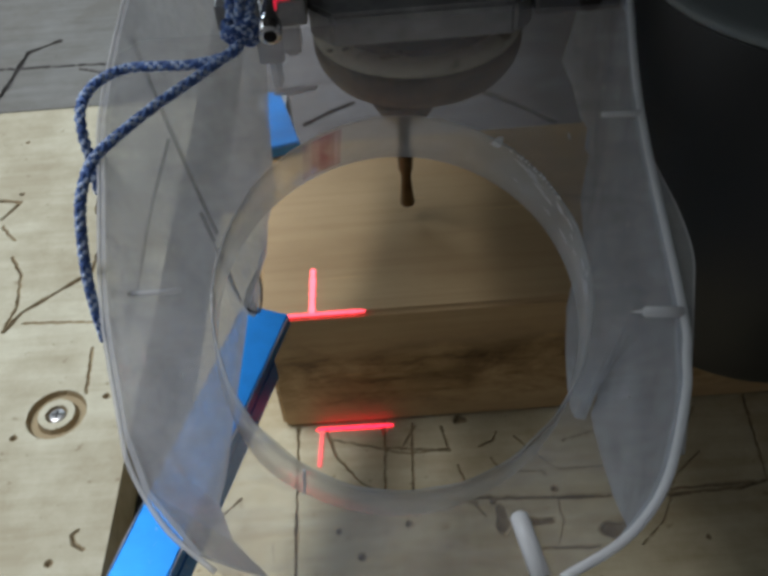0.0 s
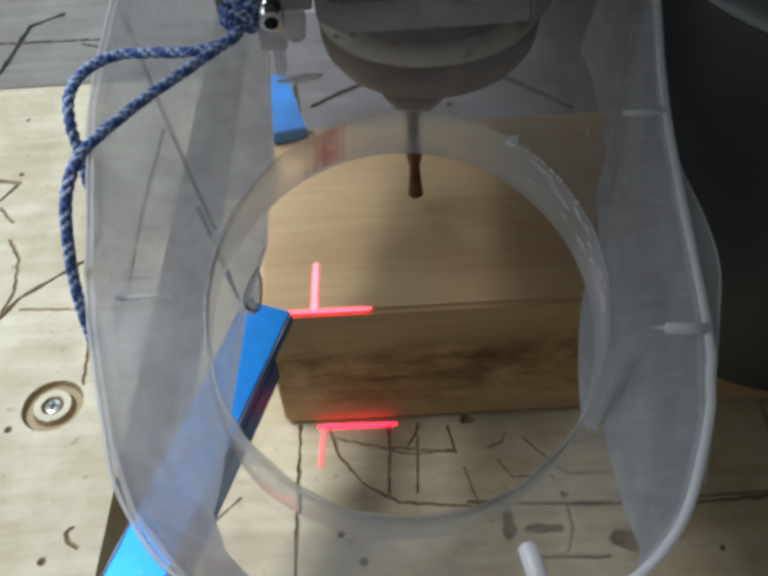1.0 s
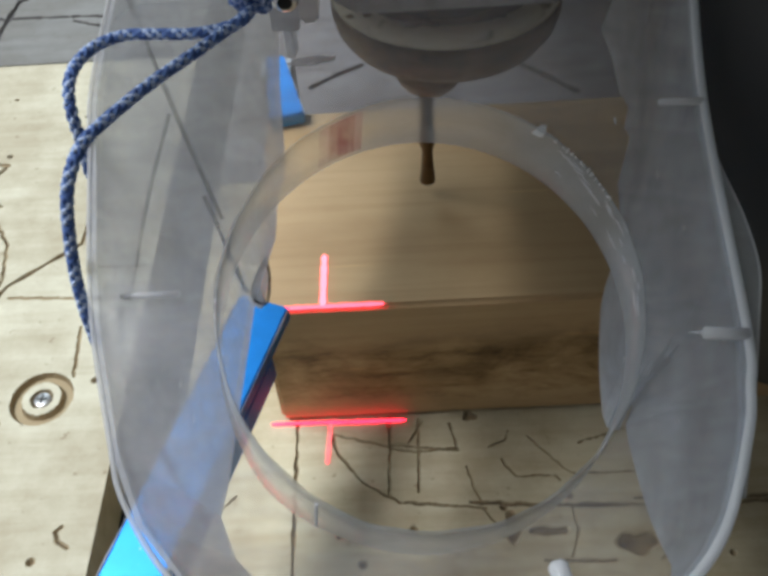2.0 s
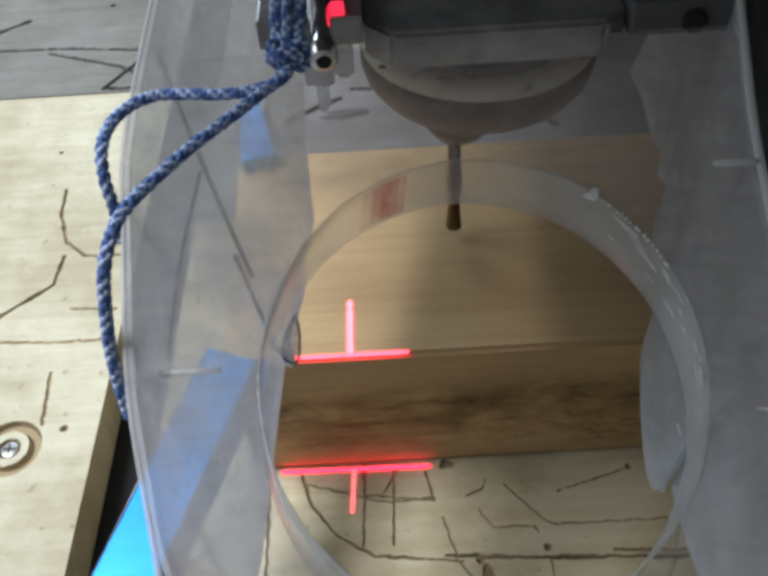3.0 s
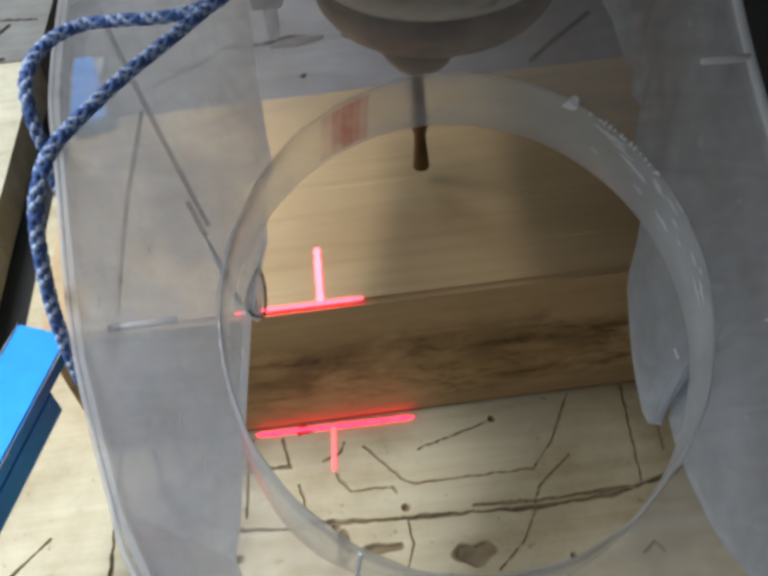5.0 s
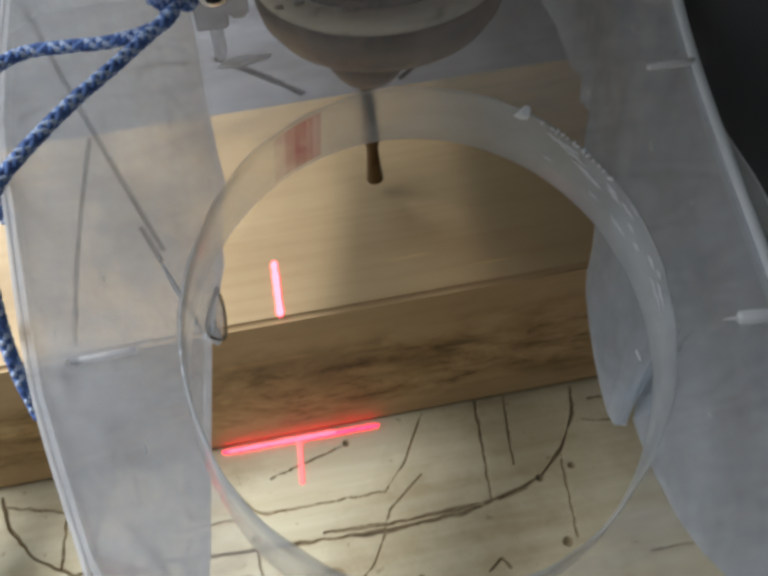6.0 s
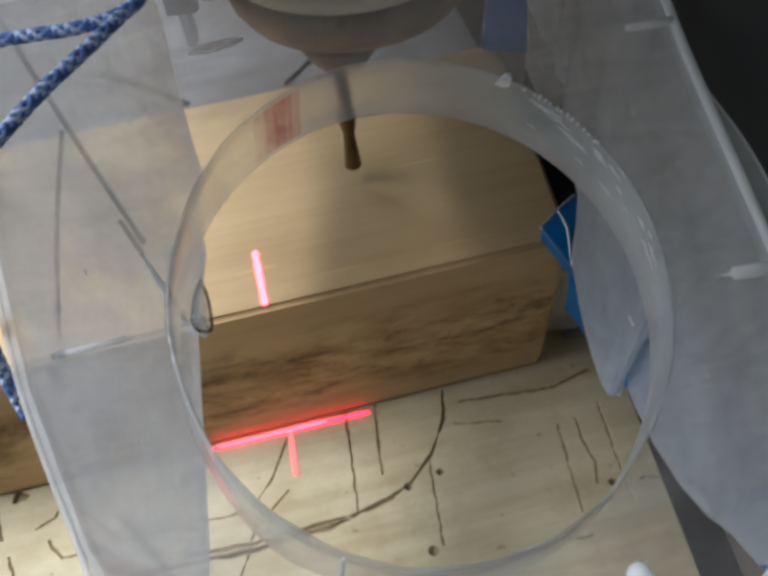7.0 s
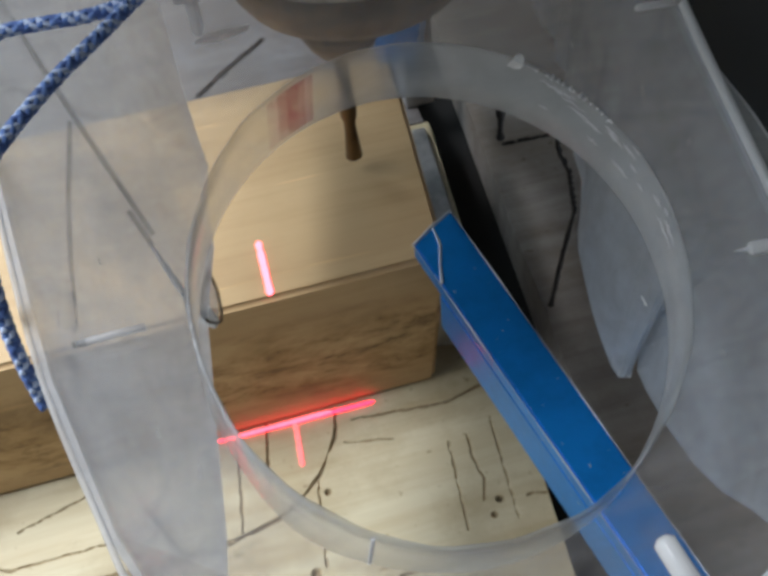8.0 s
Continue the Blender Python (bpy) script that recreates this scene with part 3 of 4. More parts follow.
def wall_sheet(rim, low, thick):
    """A leaning side wall from the rim down to its broken lower edge."""
    bm = bmesh.new()
    rows = []
    vs = [v for _, v, _ in low]
    n = len(low)
    for i, (u, v, w) in enumerate(low):
        t = i / (n - 1)
        vt = vs[0] + (min(vs) - vs[0]) * t
        ut = along(rim, vt)
        row = []
        for k in range(7):
            s = k / 6
            b = s + 0.10 * math.sin(math.pi * s)
            x, y, z = ut + (u - ut) * s, vt + (v - vt) * s, w * b
            row.append((x / 1000, y / 1000, z / 1000))
        rows.append(row)
    side = 1 if rim[0][1] < 0 else -1
    outer = [[bm.verts.new(p) for p in r] for r in rows]
    inner = [[bm.verts.new((x + side * thick / 1000, y, z + 0.0003)) for x, y, z in r] for r in rows]
    for g in (outer, inner):
        for a, b in zip(g, g[1:]):
            for k in range(6):
                bm.faces.new((a[k], a[k + 1], b[k + 1], b[k]))
    for a, b in ((outer, inner),):
        for i in range(n - 1):
            bm.faces.new((a[i][6], b[i][6], b[i + 1][6], a[i + 1][6]))
            bm.faces.new((a[i][0], a[i + 1][0], b[i + 1][0], b[i][0]))
        for i in (0, n - 1):
            for k in range(6):
                bm.faces.new((a[i][k], b[i][k], b[i][k + 1], a[i][k + 1]))
    bmesh.ops.recalc_face_normals(bm, faces=bm.faces)
    return bm


def mm(points):
    return [(x / 1000, y / 1000, z / 1000) for x, y, z in points]


def collar_point(a, u, out):
    """A point of the opening's collar: a round it, u from the upper rim (0) to the lower (1), out from its wall."""
    x, y = 0.00007 - 0.00125 * u, -0.00116 - 0.00314 * u
    rx, ry = 0.03758 - 0.0001 * u, 0.04028 - 0.0007 * u
    return Vector((x + (rx + out) * math.cos(a), y + (ry + out) * math.sin(a), -0.009 * u))


def guard():
    g = thing("chip_guard", "cloudy clear plastic chip guard with a round opening and broken edges", "guard", TILT)
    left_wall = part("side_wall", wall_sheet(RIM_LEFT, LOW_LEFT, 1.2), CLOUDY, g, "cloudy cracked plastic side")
    right_wall = part("side_wall", wall_sheet(RIM_RIGHT, LOW_RIGHT, 1.2), WINDOW_LIT, g, "cloudy plastic side with a broken edge")
    for low in (LOW_LEFT, LOW_RIGHT):
        part("broken_edge", tube(mm(low), [0.00025 + 0.00028 * (0.5 + 0.5 * math.sin(2.3 * i)) for i in range(len(low))], 6), RIB if low is LOW_RIGHT else EDGE, right_wall if low is LOW_RIGHT else left_wall, "bright broken plastic edge")
    # collar round the opening: a short tube leaning towards the front, thick along one stretch
    bm = bmesh.new()
    n = 144
    cols = []
    for i in range(n):
        a = 2 * math.pi * i / n
        slim = max(0.0, math.cos(a - math.radians(-35))) ** 3
        swell = math.exp(-((math.degrees(a) - 224) / 15) ** 2)
        t = 0.00042 * (1 - 0.55 * slim) + 0.0010 * swell
        worn = 0.00012 * math.sin(9 * a) + 0.00010 * math.sin(23 * a + 1)
        cols.append([bm.verts.new(collar_point(a, u, r)) for u, r in ((0.0, -0.0002 + worn), (-0.03, 0.0001), (0.0, t + worn), (0.5, t), (1.0, t), (1.03, 0.0001), (1.0, -0.0004), (0.5, -0.0004))])
    for a, b in zip(cols, cols[1:] + cols[:1]):
        for k in range(8):
            bm.faces.new((a[k], a[(k + 1) % 8], b[(k + 1) % 8], b[k]))
    bmesh.ops.recalc_face_normals(bm, faces=bm.faces)
    collar = part("collar", bm, COLLAR, g, "milky plastic collar of the opening", True)
    # highlights along the rim, modelled as thin white tubes
    for a0, a1, u, r in ((64, -14, 0.0, 0.20), (205, 152, 0.0, 0.26), (236, 196, 0.1, 0.22), (20, -60, 1.0, 0.16)):
        steps = 26
        arc = [math.radians(a0 + (a1 - a0) * k / steps) for k in range(steps + 1)]
        part("bright_rim", tube([collar_point(a, u, 0.0001) for a in arc], [0.001 * r * (0.25 + 0.75 * math.sin(math.pi * k / steps)) * (0.7 + 0.3 * math.sin(2.7 * k + a0)) for k in range(steps + 1)], 6), RIM, collar, "bright rim with its highlight drawn in white", True)
    # bright streaks on the inner face: scuffs with the highlights drawn in
    rng = random.Random(9)
    for k in range(26):
        a, u = math.radians(rng.uniform(-12, 42)), rng.uniform(0.06, 0.55)
        w = math.radians(rng.uniform(2.0, 9.0))
        part("bright_streak", tube([collar_point(a + w * q / 4, u + 0.02 * math.sin(3 * q + k), -0.00045) for q in range(5)], [0.00002, 0.00012, 0.00019, 0.00013, 0.00002], 5), RIM, collar)
    seam = [collar_point(math.radians(238.5), u, 0.0007) for u in (0.0, 0.5, 1.0)]
    part("seam", tube(seam, 0.00035, 6), RIB, collar, "white seam of the collar")
    # thin clear web between collar and walls
    bm = bmesh.new()
    n, rings = 72, []
    out = [(-0.061, 0.066)] + [(x / 1000, v / 1000) for v, x in RIM_LEFT[2:]] + [(-0.02, -0.062), (0.0, -0.0655), (0.018, -0.062)] + [(x / 1000, v / 1000) for v, x in RIM_RIGHT[:0:-1]]
    for i in range(n):
        a = 2 * math.pi * i / n
        d, best = Vector((math.cos(a), math.sin(a))), None
        for p, q in zip(out, out[1:] + out[:1]):
            p, e = Vector(p), Vector(q) - Vector(p)
            den = d.x * e.y - d.y * e.x
            if abs(den) < 1e-9:
                continue
            s, u = (p.x * e.y - p.y * e.x) / den, (p.x * d.y - p.y * d.x) / den
            if s > 0 and -1e-6 <= u <= 1 + 1e-6:
                best = s if best is None else min(best, s)
        rings.append([bm.verts.new((*collar_point(a, 0, 0.0003).xy, z)) for z in (-0.0002, -0.0014)] + [bm.verts.new((best * d.x, best * d.y, z)) for z in (-0.0002, -0.0014)])
    for i in range(n):
        a, b = rings[i], rings[(i + 1) % n]
        bm.faces.new((a[0], a[2], b[2], b[0]))
        bm.faces.new((a[1], b[1], b[3], a[3]))
        bm.faces.new((a[2], a[3], b[3], b[2]))
    bmesh.ops.recalc_face_normals(bm, faces=bm.faces)
    part("top_web", bm, CLEAR, g)
    # thick rim bead, pegs and ribs
    part("rim_bead", tube(smooth_line(mm([(63, 115, 0), (60, 90, 0), (57.6, 68, 0), (54.2, 35, 0.4), (54.0, -10, 0.4), (52.8, -20, 0.4), (51.0, -28, 0.3), (44.6, -43, 0.2), (36, -52, 0), (24, -58, 0)]), 8), 0.00090, 8), RIB, g, "thick white edge of the guard", True)
    part("rim_bead", tube(smooth_line(mm([(-55, 115, 0), (-60.5, 76, 0), (-63.6, 47, 0), (-62.6, 30, 0), (-60, 0, 0), (-54.6, -25, 0), (-52, -34, 0), (-45, -45, 0), (-36, -53, 0)]), 8), 0.0005, 8), EDGE, g, "", True)
    lip = smooth_line(mm([(54.4, 27.5, -1), (56.0, 19.8, -1), (58.0, 11.1, -1), (58.8, 1.4, -1), (57.0, -7.8, -1), (54.4, -18.8, -1), (52.0, -28.0, -1), (49.0, -38.0, -1)]), 5)
    bead = [Vector((along(RIM_RIGHT, p.y * 1000) / 1000 - 0.0002, p.y, -0.0008)) for p in lip]
    bm = bmesh.new()
    rows = [[bm.verts.new(v) for v in (a, b, b - Vector((0, 0, 0.0008)), a - Vector((0, 0, 0.0008)))] for a, b in zip(bead, lip)]
    for a, b in zip(rows, rows[1:]):
        for k in range(4):
            bm.faces.new((a[k], b[k], b[(k + 1) % 4], a[(k + 1) % 4]))
    bmesh.ops.recalc_face_normals(bm, faces=bm.faces)
    part("outer_flange", bm, FLANGE, g, "thin clouded flange outside the guard's edge")
    part("flange_edge", tube(lip, 0.00022, 6), EDGE, g, "", True)
    for a, b, r in (((45.6, 35.1, 0.8), (54, 34.9, 0.6), 0.7), ((46.2, -10.6, 0.8), (53.8, -11.2, 0.6), 1.15), ((-54.0, 1.4, 0.2), (-44.0, 1.4, 0.4), 0.6), ((17.6, -46.4, 0.6), (20.4, -57.6, 0.2), 1.7)):
        pa, pb = Vector(a) / 1000, Vector(b) / 1000
        line = [pa, pa.lerp(pb, 0.06), pa.lerp(pb, 0.5), pb]
        part("peg", tube(line, [0.45 * r / 1000, 0.95 * r / 1000, r / 1000, r / 1000], 10), RIB if a[0] > 0 else EDGE, g, "short milky plastic peg", True)
    part("peg_stain", tube(mm([(-54.6, 1.4, 0.3), (-52.6, 1.4, 0.35)]), [0.0005, 0.00068], 8), CRACK, g, "dark stained peg end")
    part("spike", tube(mm([(44.0, -10.4, 0.8), (46.4, -10.6, 0.8)]), [0.00008, 0.0004], 6), RIB, g)
    for line, r in (([(-59.4, 70.5, -3.4), (-53.8, 55.0, -17.4), (-49.9, 44.7, -27.6), (-45.8, 34.5, -38.4)], 0.55), ([(-53.6, 51.0, -18.8), (-56.2, 28.3, -15.6), (-57.0, 8.0, -12.0)], 0.45), ([(-48.4, 37.0, -31.4), (-46.4, 32.0, -37.8)], 0.6), ([(-53.0, -20.6, -20.2), (-51.0, -29.3, -36.5)], 0.5), ([(-57.6, 3.0, -8.5), (-57.2, -4.0, -9.0)], 0.6)):
        part("crack", tube(smooth_line(mm(line), 5), r / 1000, 6), CRACK, left_wall, "dark crack in the plastic")
    part("ridge", tube(mm([(-46.6, 32.2, -37.4), (-44.3, 26.0, -45.0), (-42.6, 21, -52.0)]), [0.0003, 0.0008, 0.0005], 8), RIB, left_wall, "white bent ridge")
    # torn curl at the wall's edge and chips on the collar
    part("torn_curl", tube(smooth_line(mm([(-38.3, 31.0, -55), (-37.4, 26, -55.5), (-38.0, 19.0, -55), (-41.4, 20.5, -54), (-40.4, 26.5, -54.5), (-38.4, 30.6, -55)]), 6), 0.00038, 6), TORN, left_wall, "torn dark-edged plastic curl")
    part("torn_fill", prism([(-0.0412, 0.0204), (-0.0384, 0.0192), (-0.0376, 0.0258), (-0.0384, 0.0306), (-0.0402, 0.0262)], -0.0558, -0.0552, 0.0001), CLOUDY, left_wall, "folded milky plastic")
    part("torn_flap", prism([(-0.0430, 0.0200), (-0.0395, 0.0176), (-0.0384, 0.0188), (-0.0398, 0.0240), (-0.0408, 0.0222)], -0.0556, -0.0546, 0.0002), RIB, left_wall, "white torn plastic flap")
    rng = random.Random(4)
    for i in range(15):
        a = math.radians(48 - i * 1.7 + rng.uniform(-0.6, 0.6)) if i else math.radians(52.5)
        s = 0.00125 if not i else rng.uniform(0.00018, 0.00042)
        bm = bmesh.new()
        bmesh.ops.create_icosphere(bm, subdivisions=1, radius=s, matrix=Matrix.Translation(collar_point(a, 0, -0.0001) + Vector((0, 0, 0.0003))))
        for v in bm.verts:
            v.co += Vector((rng.uniform(-1, 1), rng.uniform(-1, 1), rng.uniform(-1, 1))) * s * 0.5
        part("chip", bm, RIB, collar)
    # laser light caught in the collar, painted as faintly glowing red patches
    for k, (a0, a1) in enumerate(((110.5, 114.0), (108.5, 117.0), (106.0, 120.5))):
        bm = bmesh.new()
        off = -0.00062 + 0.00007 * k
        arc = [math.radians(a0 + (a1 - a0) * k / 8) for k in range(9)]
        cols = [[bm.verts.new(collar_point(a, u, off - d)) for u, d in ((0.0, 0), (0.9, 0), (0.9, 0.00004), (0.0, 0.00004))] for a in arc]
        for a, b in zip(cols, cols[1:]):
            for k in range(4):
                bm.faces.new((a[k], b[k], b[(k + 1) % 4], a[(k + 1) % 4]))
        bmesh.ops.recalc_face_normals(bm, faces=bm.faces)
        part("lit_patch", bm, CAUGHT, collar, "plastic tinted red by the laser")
    for x, y, z in ((40.5, -8, -30), (47, 25, -12), (49, 12, -8), (44, 45, -24), (-52, 20, -16), (-49, -10, -22), (50, 48, -9), (46, -22, -20)):
        part("scratch", tube(mm([(x, y, z + 0.8), (x + rng.uniform(-0.6, 0.9), y + rng.uniform(0.8, 2.2), z + 1.0)]), 0.00016, 5), RIB, g)


guard()


def spindle():
    s = thing("drill_head", "worn drill head with a steel bracket, tarnished collar and thin bit", "drill head", pose(0, 0, 0))
    # bit: fluted shank with a spade end
    bm = lathe([(0.0020, 0.0602), (0.0024, 0.0606), (0.0017, 0.0690), (0.0016, 0.0725), (0.0023, 0.0748), (0.0024, 0.0786), (0.0018, 0.0830), (0.0018, 0.0960)], 14, None, AX, AY)
    part("drill_bit", bm, BIT, s, "thin brown spade-tipped drill bit", True)
    cx, cy = 0.0535, 0.045
    part("nose", lathe([(0.004, 0.0940), (0.0070, 0.0958), (0.0085, 0.0978), (0.0120, 0.1045)], 40, None, 0.049, 0.044), BROWN, s, "dark nose cone", True)
    part("lower_ring", lathe([(0.0110, 0.1040), (0.0225, 0.1105), (0.0262, 0.1130), (0.0285, 0.1165), (0.0293, 0.1200), (0.0293, 0.1240)], 64, None, cx, cy), BROWN, s, "brown tarnished lower ring", True)
    part("upper_ring", lathe([(0.0290, 0.1236), (0.0291, 0.1252), (0.0284, 0.1268), (0.0276, 0.1273), (0.0250, 0.1278), (0.0243, 0.1272), (0.0240, 0.1236)], 96, None, cx, cy, True), CREAM, s, "cream dusty upper ring", True)
    part("gap_ring", lathe([(0.0160, 0.1241), (0.0160, 0.1375)], 48, None, cx, cy), DARK, s)
    rng = random.Random(6)
    for a, r, z, k in ((-112, 0.0250, 0.1280, 1.5), (-106, 0.0246, 0.1286, 1.2), (-100, 0.0248, 0.1282, 1.0), (-62, 0.0252, 0.1279, 0.7), (-138, 0.0266, 0.1276, 0.8), (-146, 0.0286, 0.1264, 0.9)):
        bm = bmesh.new()
        at = Vector((cx + r * math.cos(math.radians(a)), cy + r * math.sin(math.radians(a)), z))
        bmesh.ops.create_icosphere(bm, subdivisions=2, radius=0.001 * k)
        for v in bm.verts:
            v.co = at + Vector((v.co.x * 1.5, v.co.y, v.co.z * 0.6)) * rng.uniform(0.75, 1.2)
        part("crust", bm, BROWN, s, "brown crusted dust", True)
    part("bracket", prism([(0.0262, 0.0200), (0.0262, 0.0160), (0.0318, 0.0100), (0.0752, 0.0100), (0.0800, 0.0140), (0.0800, 0.080), (0.0262, 0.080)], 0.1376, 0.1462, 0.0009), STEEL, s, "chamfered steel bracket")
    part("bracket_wing", box(0.0050, 0.0105, 0.1440, 0.0262, 0.060, 0.1505, 0.0006), STEEL, s)
    part("bracket_arm", box(0.0801, 0.0110, 0.1415, 0.1010, 0.060, 0.1490, 0.0008), GREY, s)
    bolt = lathe([(0.0026, 0.0), (0.0026, 0.0008), (0.0020, 0.0012)], 20)
    bolt.transform(pose(0.0928, 0.0108, 0.1447, 90))
    part("bolt", bolt, DARK, s)
    part("housing", box(0.0000, 0.0750, 0.1520, 0.1800, 0.2400, 0.3200, 0.006), GREY, s, "dark grey cast housing")
    # two unseen boxes overhead, added and sized to shade the right side
    part("upper_shade_box", box(-0.0900, -0.0500, 0.2750, 0.3600, 0.4200, 0.5200, 0.012), GREY, s, "unseen dark grey box over the drill, added for shade")
    part("front_shade_box", box(-0.0250, -0.1150, 0.2800, 0.3500, -0.0510, 0.5000, 0.012), GREY, s)
    part("column", lathe([(0.05, -0.10), (0.05, 0.15)], 40, None, 0.09, 0.40), GREY, s, "dark machine column")
    part("column_arm", box(0.04, 0.24, 0.16, 0.14, 0.42, 0.28, 0.006), GREY, s)
    # lever end and its white holder
    rod = lathe([(0.0021, 0.0), (0.0027, 0.0004), (0.0028, 0.0040), (0.0023, 0.0060), (0.0023, 0.030)], 28)
    rod.transform(pose(0.0188, -0.0030, 0.1492, -80, 0, 4))
    lever = part("lever_end", rod, CHROME, s, "shiny chrome rod end", True)
    dot = lathe([(0.0015, -0.00025), (0.0015, 0.0004)], 20)
    dot.transform(pose(0.0188, -0.0030, 0.1492, -80, 0, 4))
    part("bore", dot, DARK, lever)
    part("holder", prism([(0.0195, 0.012), (0.0236, 0.012), (0.0236, 0.020), (0.0195, 0.020)], 0.1350, 0.1436, 0.0008), EDGE, s, "cloudy white plastic holder")
    for outline, z0, z1 in (([(0.0130, 0.0115), (0.0190, 0.0112), (0.0196, 0.0128), (0.0150, 0.0134)], 0.1340, 0.1420), ([(0.0146, 0.0140), (0.0200, 0.0132), (0.0262, 0.0150), (0.0225, 0.0168), (0.0170, 0.0160)], 0.1235, 0.1244), ([(0.0150, 0.0150), (0.0168, 0.0142), (0.0178, 0.0180), (0.0160, 0.0195)], 0.1250, 0.1330)):
        part("shard", prism(outline, z0, z1, 0.0003), CLOUDY, s, "broken clear plastic shard")
    part("shard_edge", tube([(0.0200, 0.0128, 0.1246), (0.0228, 0.0140, 0.1248), (0.0262, 0.0149, 0.1247)], [0.0002, 0.0005, 0.0003], 6), RIM, s, "bright broken plastic edge")
    part("laser_window", box(0.0200, 0.0110, 0.1445, 0.0228, 0.0125, 0.1530, 0.0004), glow("laser_source", (1.0, 0.03, 0.08), 1.2), s, "red glowing laser window")


spindle()


def strands(line, radius, parent, turns):
    """A laid cord: five strands wound round a line."""
    pts = smooth_line(line, 22)
    acc, side, frames = 0.0, None, []
    for i, p in enumerate(pts):
        d = (pts[min(i + 1, len(pts) - 1)] - pts[max(i - 1, 0)]).normalized()
        side = d.orthogonal() if side is None else (side - d * side.dot(d))
        side.normalize()
        if i:
            acc += (p - pts[i - 1]).length
        frames.append((p, side.copy(), d.cross(side), acc))
    for k in range(6):
        spin = 1 if k % 2 else -1
        q = []
        for p, a, b, l in frames:
            w = spin * l * turns + 2 * math.pi * (k // 2) / 3 + (0.5 if spin > 0 else 0)
            rr = radius * (0.60 + 0.08 * math.cos(6 * w))
            q.append(p + rr * (math.cos(w) * a + math.sin(w) * b))
        part("strand", tube(q, radius * 0.52, 7), CORD[(0, 1, 2, 1, 0, 3)[k]], parent, "", True)


def rope():
    r = thing("cord", "blue and white braided cord knotted to the drill head", "cord")
    strands(mm([(12.5, 3.5, 149), (9.6, -5.0, 147.0), (1.7, -6.7, 146.0), (-5.9, -5.5, 145.5), (-13.7, -4.4, 145.0), (-18.7, -7.8, 145.0), (-21.2, -13.6, 145.0), (-21.7, -19.4, 144.0), (-21.5, -22.9, 140.0), (-21.2, -24.2, 134.0), (-22.3, -23.7, 126.0)]), 0.00105, r, 1000)
    strands(mm([(13.0, 4.0, 149.5), (11.6, -4.3, 148.0), (7.5, -8.0, 147.0), (1.6, -15.0, 146.5), (-4.7, -22.2, 146.0), (-11.2, -31.5, 145.5), (-14.8, -38.0, 145.0), (-16.4, -42.7, 143.0), (-17.8, -45.4, 139.0), (-19.1, -47.7, 132.0), (-20.1, -49.8, 124.0), (-20.6, -51.2, 116.0), (-20.8, -52.1, 108.0)]), 0.00105, r, 1000)
    for dx, dz in ((-0.0026, 0.0), (0.0, 0.0012), (0.0024, 0.0004)):
        strands([(0.0118 + dx * 0.7, 0.001, 0.149 + dz), (0.0122 + dx, 0.008, 0.1535 + dz), (0.0128 + dx, 0.018, 0.1575 + dz), (0.0135 + dx, 0.030, 0.160)], 0.00105, r, 1000)
    for i in range(5):
        a = i * 1.25
        c = Vector((0.0115, 0.0012 + 0.0009 * (i - 2), 0.1490))
        loop = [c + Vector((0.0030 * math.cos(t + a) + 0.0004 * i, 0.0017 * math.sin(t + a), 0.0021 * math.sin(t) * (1 if i % 2 else -1))) for t in [k * math.pi / 4 for k in range(9)]]
        strands(loop, 0.00100, r, 1000)


rope()


def canister():
    c = thing("suction_pipe", "black round suction pipe with a grey cap beside the drill", "suction pipe", pose(0.1440, 0.0005, 0))
    part("body", lathe([(0.0415, 0.0600), (0.0420, 0.0606), (0.0420, 0.1530), (0.0415, 0.1535)], 72), BLACK, c, "", True)
    part("cap", lathe([(0.0418, 0.1536), (0.0424, 0.1542), (0.0420, 0.1556), (0.0395, 0.1562), (0.02, 0.1570)], 72), CAP, c, "dull grey round cap", True)
    part("bracket", box(-0.01, 0.040, 0.10, 0.01, 0.20, 0.14, 0.002), GREY, c)


canister()


# ---- laser cross ----
LASERS = []


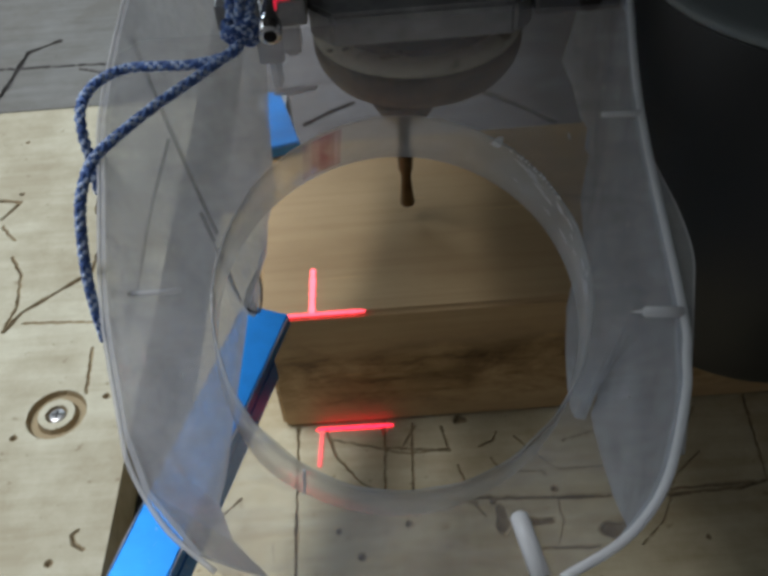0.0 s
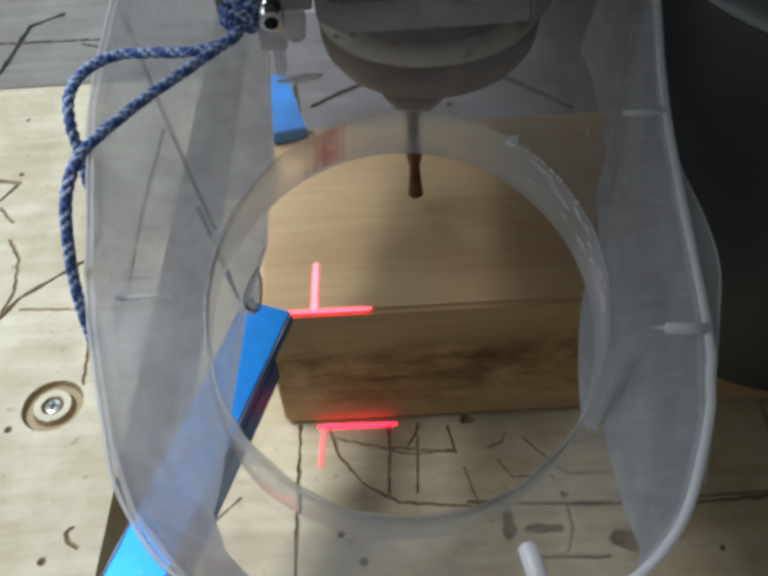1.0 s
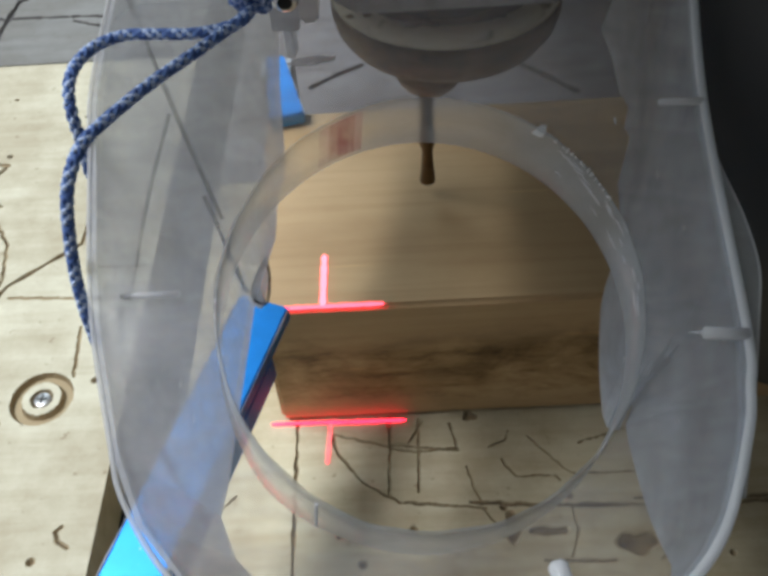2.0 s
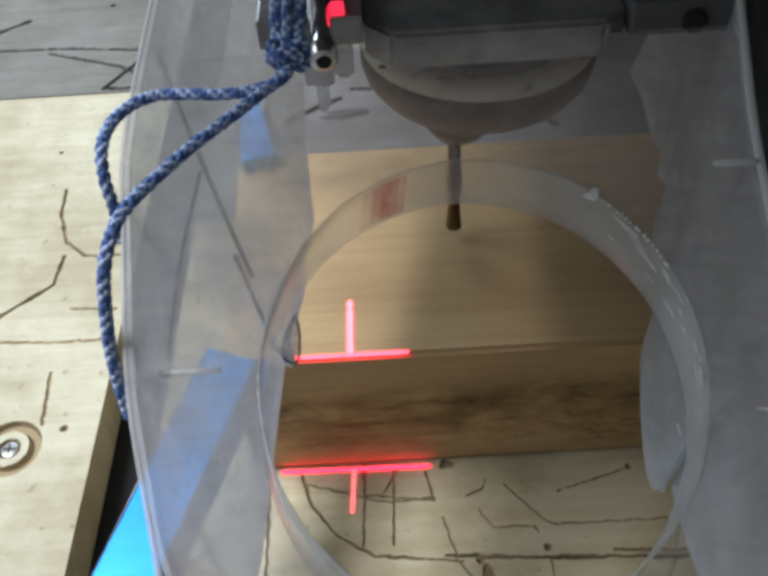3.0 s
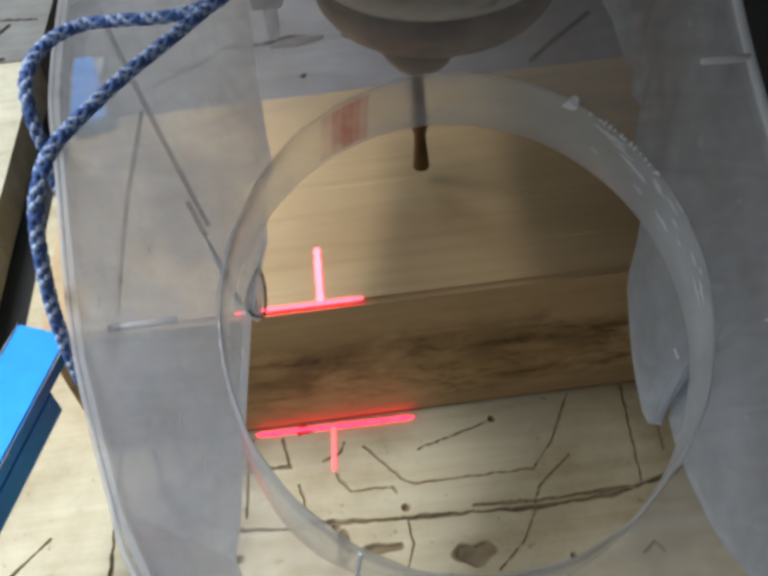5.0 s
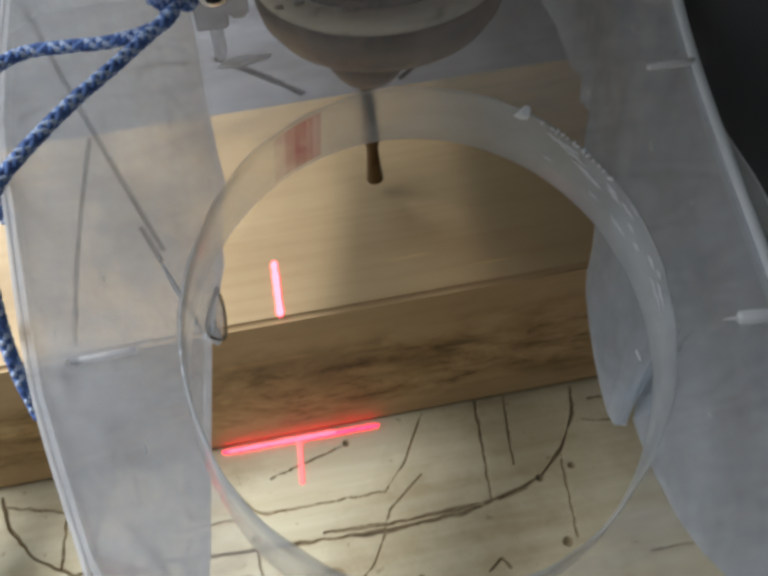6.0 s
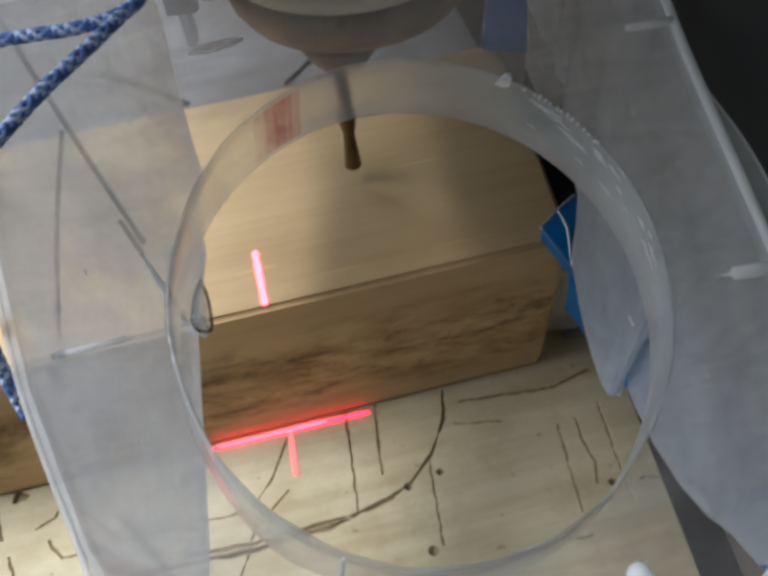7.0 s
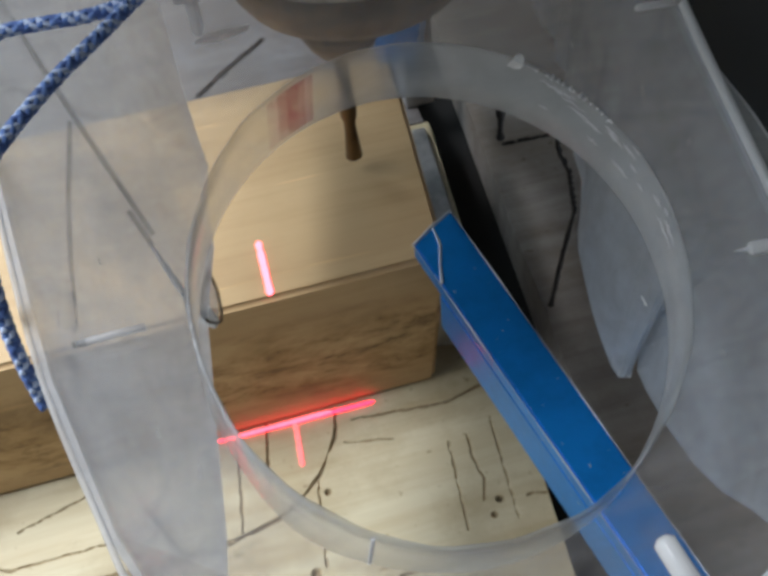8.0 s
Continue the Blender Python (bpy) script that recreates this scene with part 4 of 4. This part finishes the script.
def lasers():
    def line(bm, m, label, drift=()):
        ob = tagged(part("laser_line", bm, m), label, "laser line", group="laser cross")
        LASERS.append((ob, drift))
    rng = random.Random(2)

    def streak(x0, y0, x1, y1, w, z, n=16):
        """A slightly ragged thin lit line on a surface."""
        bm = bmesh.new()
        a, b = Vector((x0, y0)), Vector((x1, y1))
        d = (b - a).normalized()
        s = Vector((-d.y, d.x))
        vs = []
        for k in range(n + 1):
            p = a + (b - a) * k / n
            h = 0.5 * w * min(1, 0.45 + 9 * k / n, 0.45 + 9 * (n - k) / n) * rng.uniform(0.8, 1.15)
            vs.append([bm.verts.new((*(p + s * h), z)), bm.verts.new((*(p - s * h), z)), bm.verts.new((*(p - s * h), z - 0.0002)), bm.verts.new((*(p + s * h), z - 0.0002))])
        for u, v in zip(vs, vs[1:]):
            for k in range(4):
                bm.faces.new((u[k], v[k], v[(k + 1) % 4], u[(k + 1) % 4]))
        bm.faces.new(vs[0])
        bm.faces.new(vs[-1][::-1])
        bmesh.ops.recalc_face_normals(bm, faces=bm.faces)
        return bm
    # glowing strips laid where the laser light falls on block and board
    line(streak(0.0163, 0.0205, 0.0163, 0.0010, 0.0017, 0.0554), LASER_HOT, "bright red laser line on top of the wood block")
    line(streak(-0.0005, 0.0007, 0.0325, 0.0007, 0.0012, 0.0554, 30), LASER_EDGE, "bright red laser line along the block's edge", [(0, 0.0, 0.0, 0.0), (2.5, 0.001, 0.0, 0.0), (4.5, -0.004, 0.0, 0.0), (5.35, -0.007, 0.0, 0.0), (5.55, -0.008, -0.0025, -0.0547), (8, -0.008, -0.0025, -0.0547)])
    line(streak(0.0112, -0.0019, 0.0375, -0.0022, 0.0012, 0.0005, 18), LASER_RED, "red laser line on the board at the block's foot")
    # slid under its neighbour at first, in place of the clamp's shade
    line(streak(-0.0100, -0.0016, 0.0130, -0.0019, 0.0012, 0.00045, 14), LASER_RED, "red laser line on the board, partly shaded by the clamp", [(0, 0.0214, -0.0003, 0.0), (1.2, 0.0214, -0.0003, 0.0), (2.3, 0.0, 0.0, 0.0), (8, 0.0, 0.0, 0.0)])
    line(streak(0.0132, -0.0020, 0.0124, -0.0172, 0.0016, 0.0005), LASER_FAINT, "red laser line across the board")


lasers()


def motions():
    for ob in SLIDING:
        base = ob.matrix_basis.copy()
        walk(ob, [(t, pose(x, y, 0) @ base) for t, x, y in SLIDE])
    for ob, drift in LASERS:
        # the line on the edge slips down the face to the board as the block recedes
        fall = drift or [(0, 0.0, 0.0, 0.0), (8, 0.0, 0.0, 0.0)]
        tt = [r[0] for r in fall]
        times = sorted({r[0] for r in SLIDE} | set(tt))
        dx, dy, dz = (lambda t, k=k: float(np.interp(t, tt, [r[k] for r in fall])) for k in (1, 2, 3))
        shift = [float(np.interp(t, [r[0] for r in SLIDE], [r[2] for r in SLIDE])) for t in times]
        walk(ob, [(t, pose(dx(t), y + dy(t), dz(t))) for t, y in zip(times, shift)])


motions()
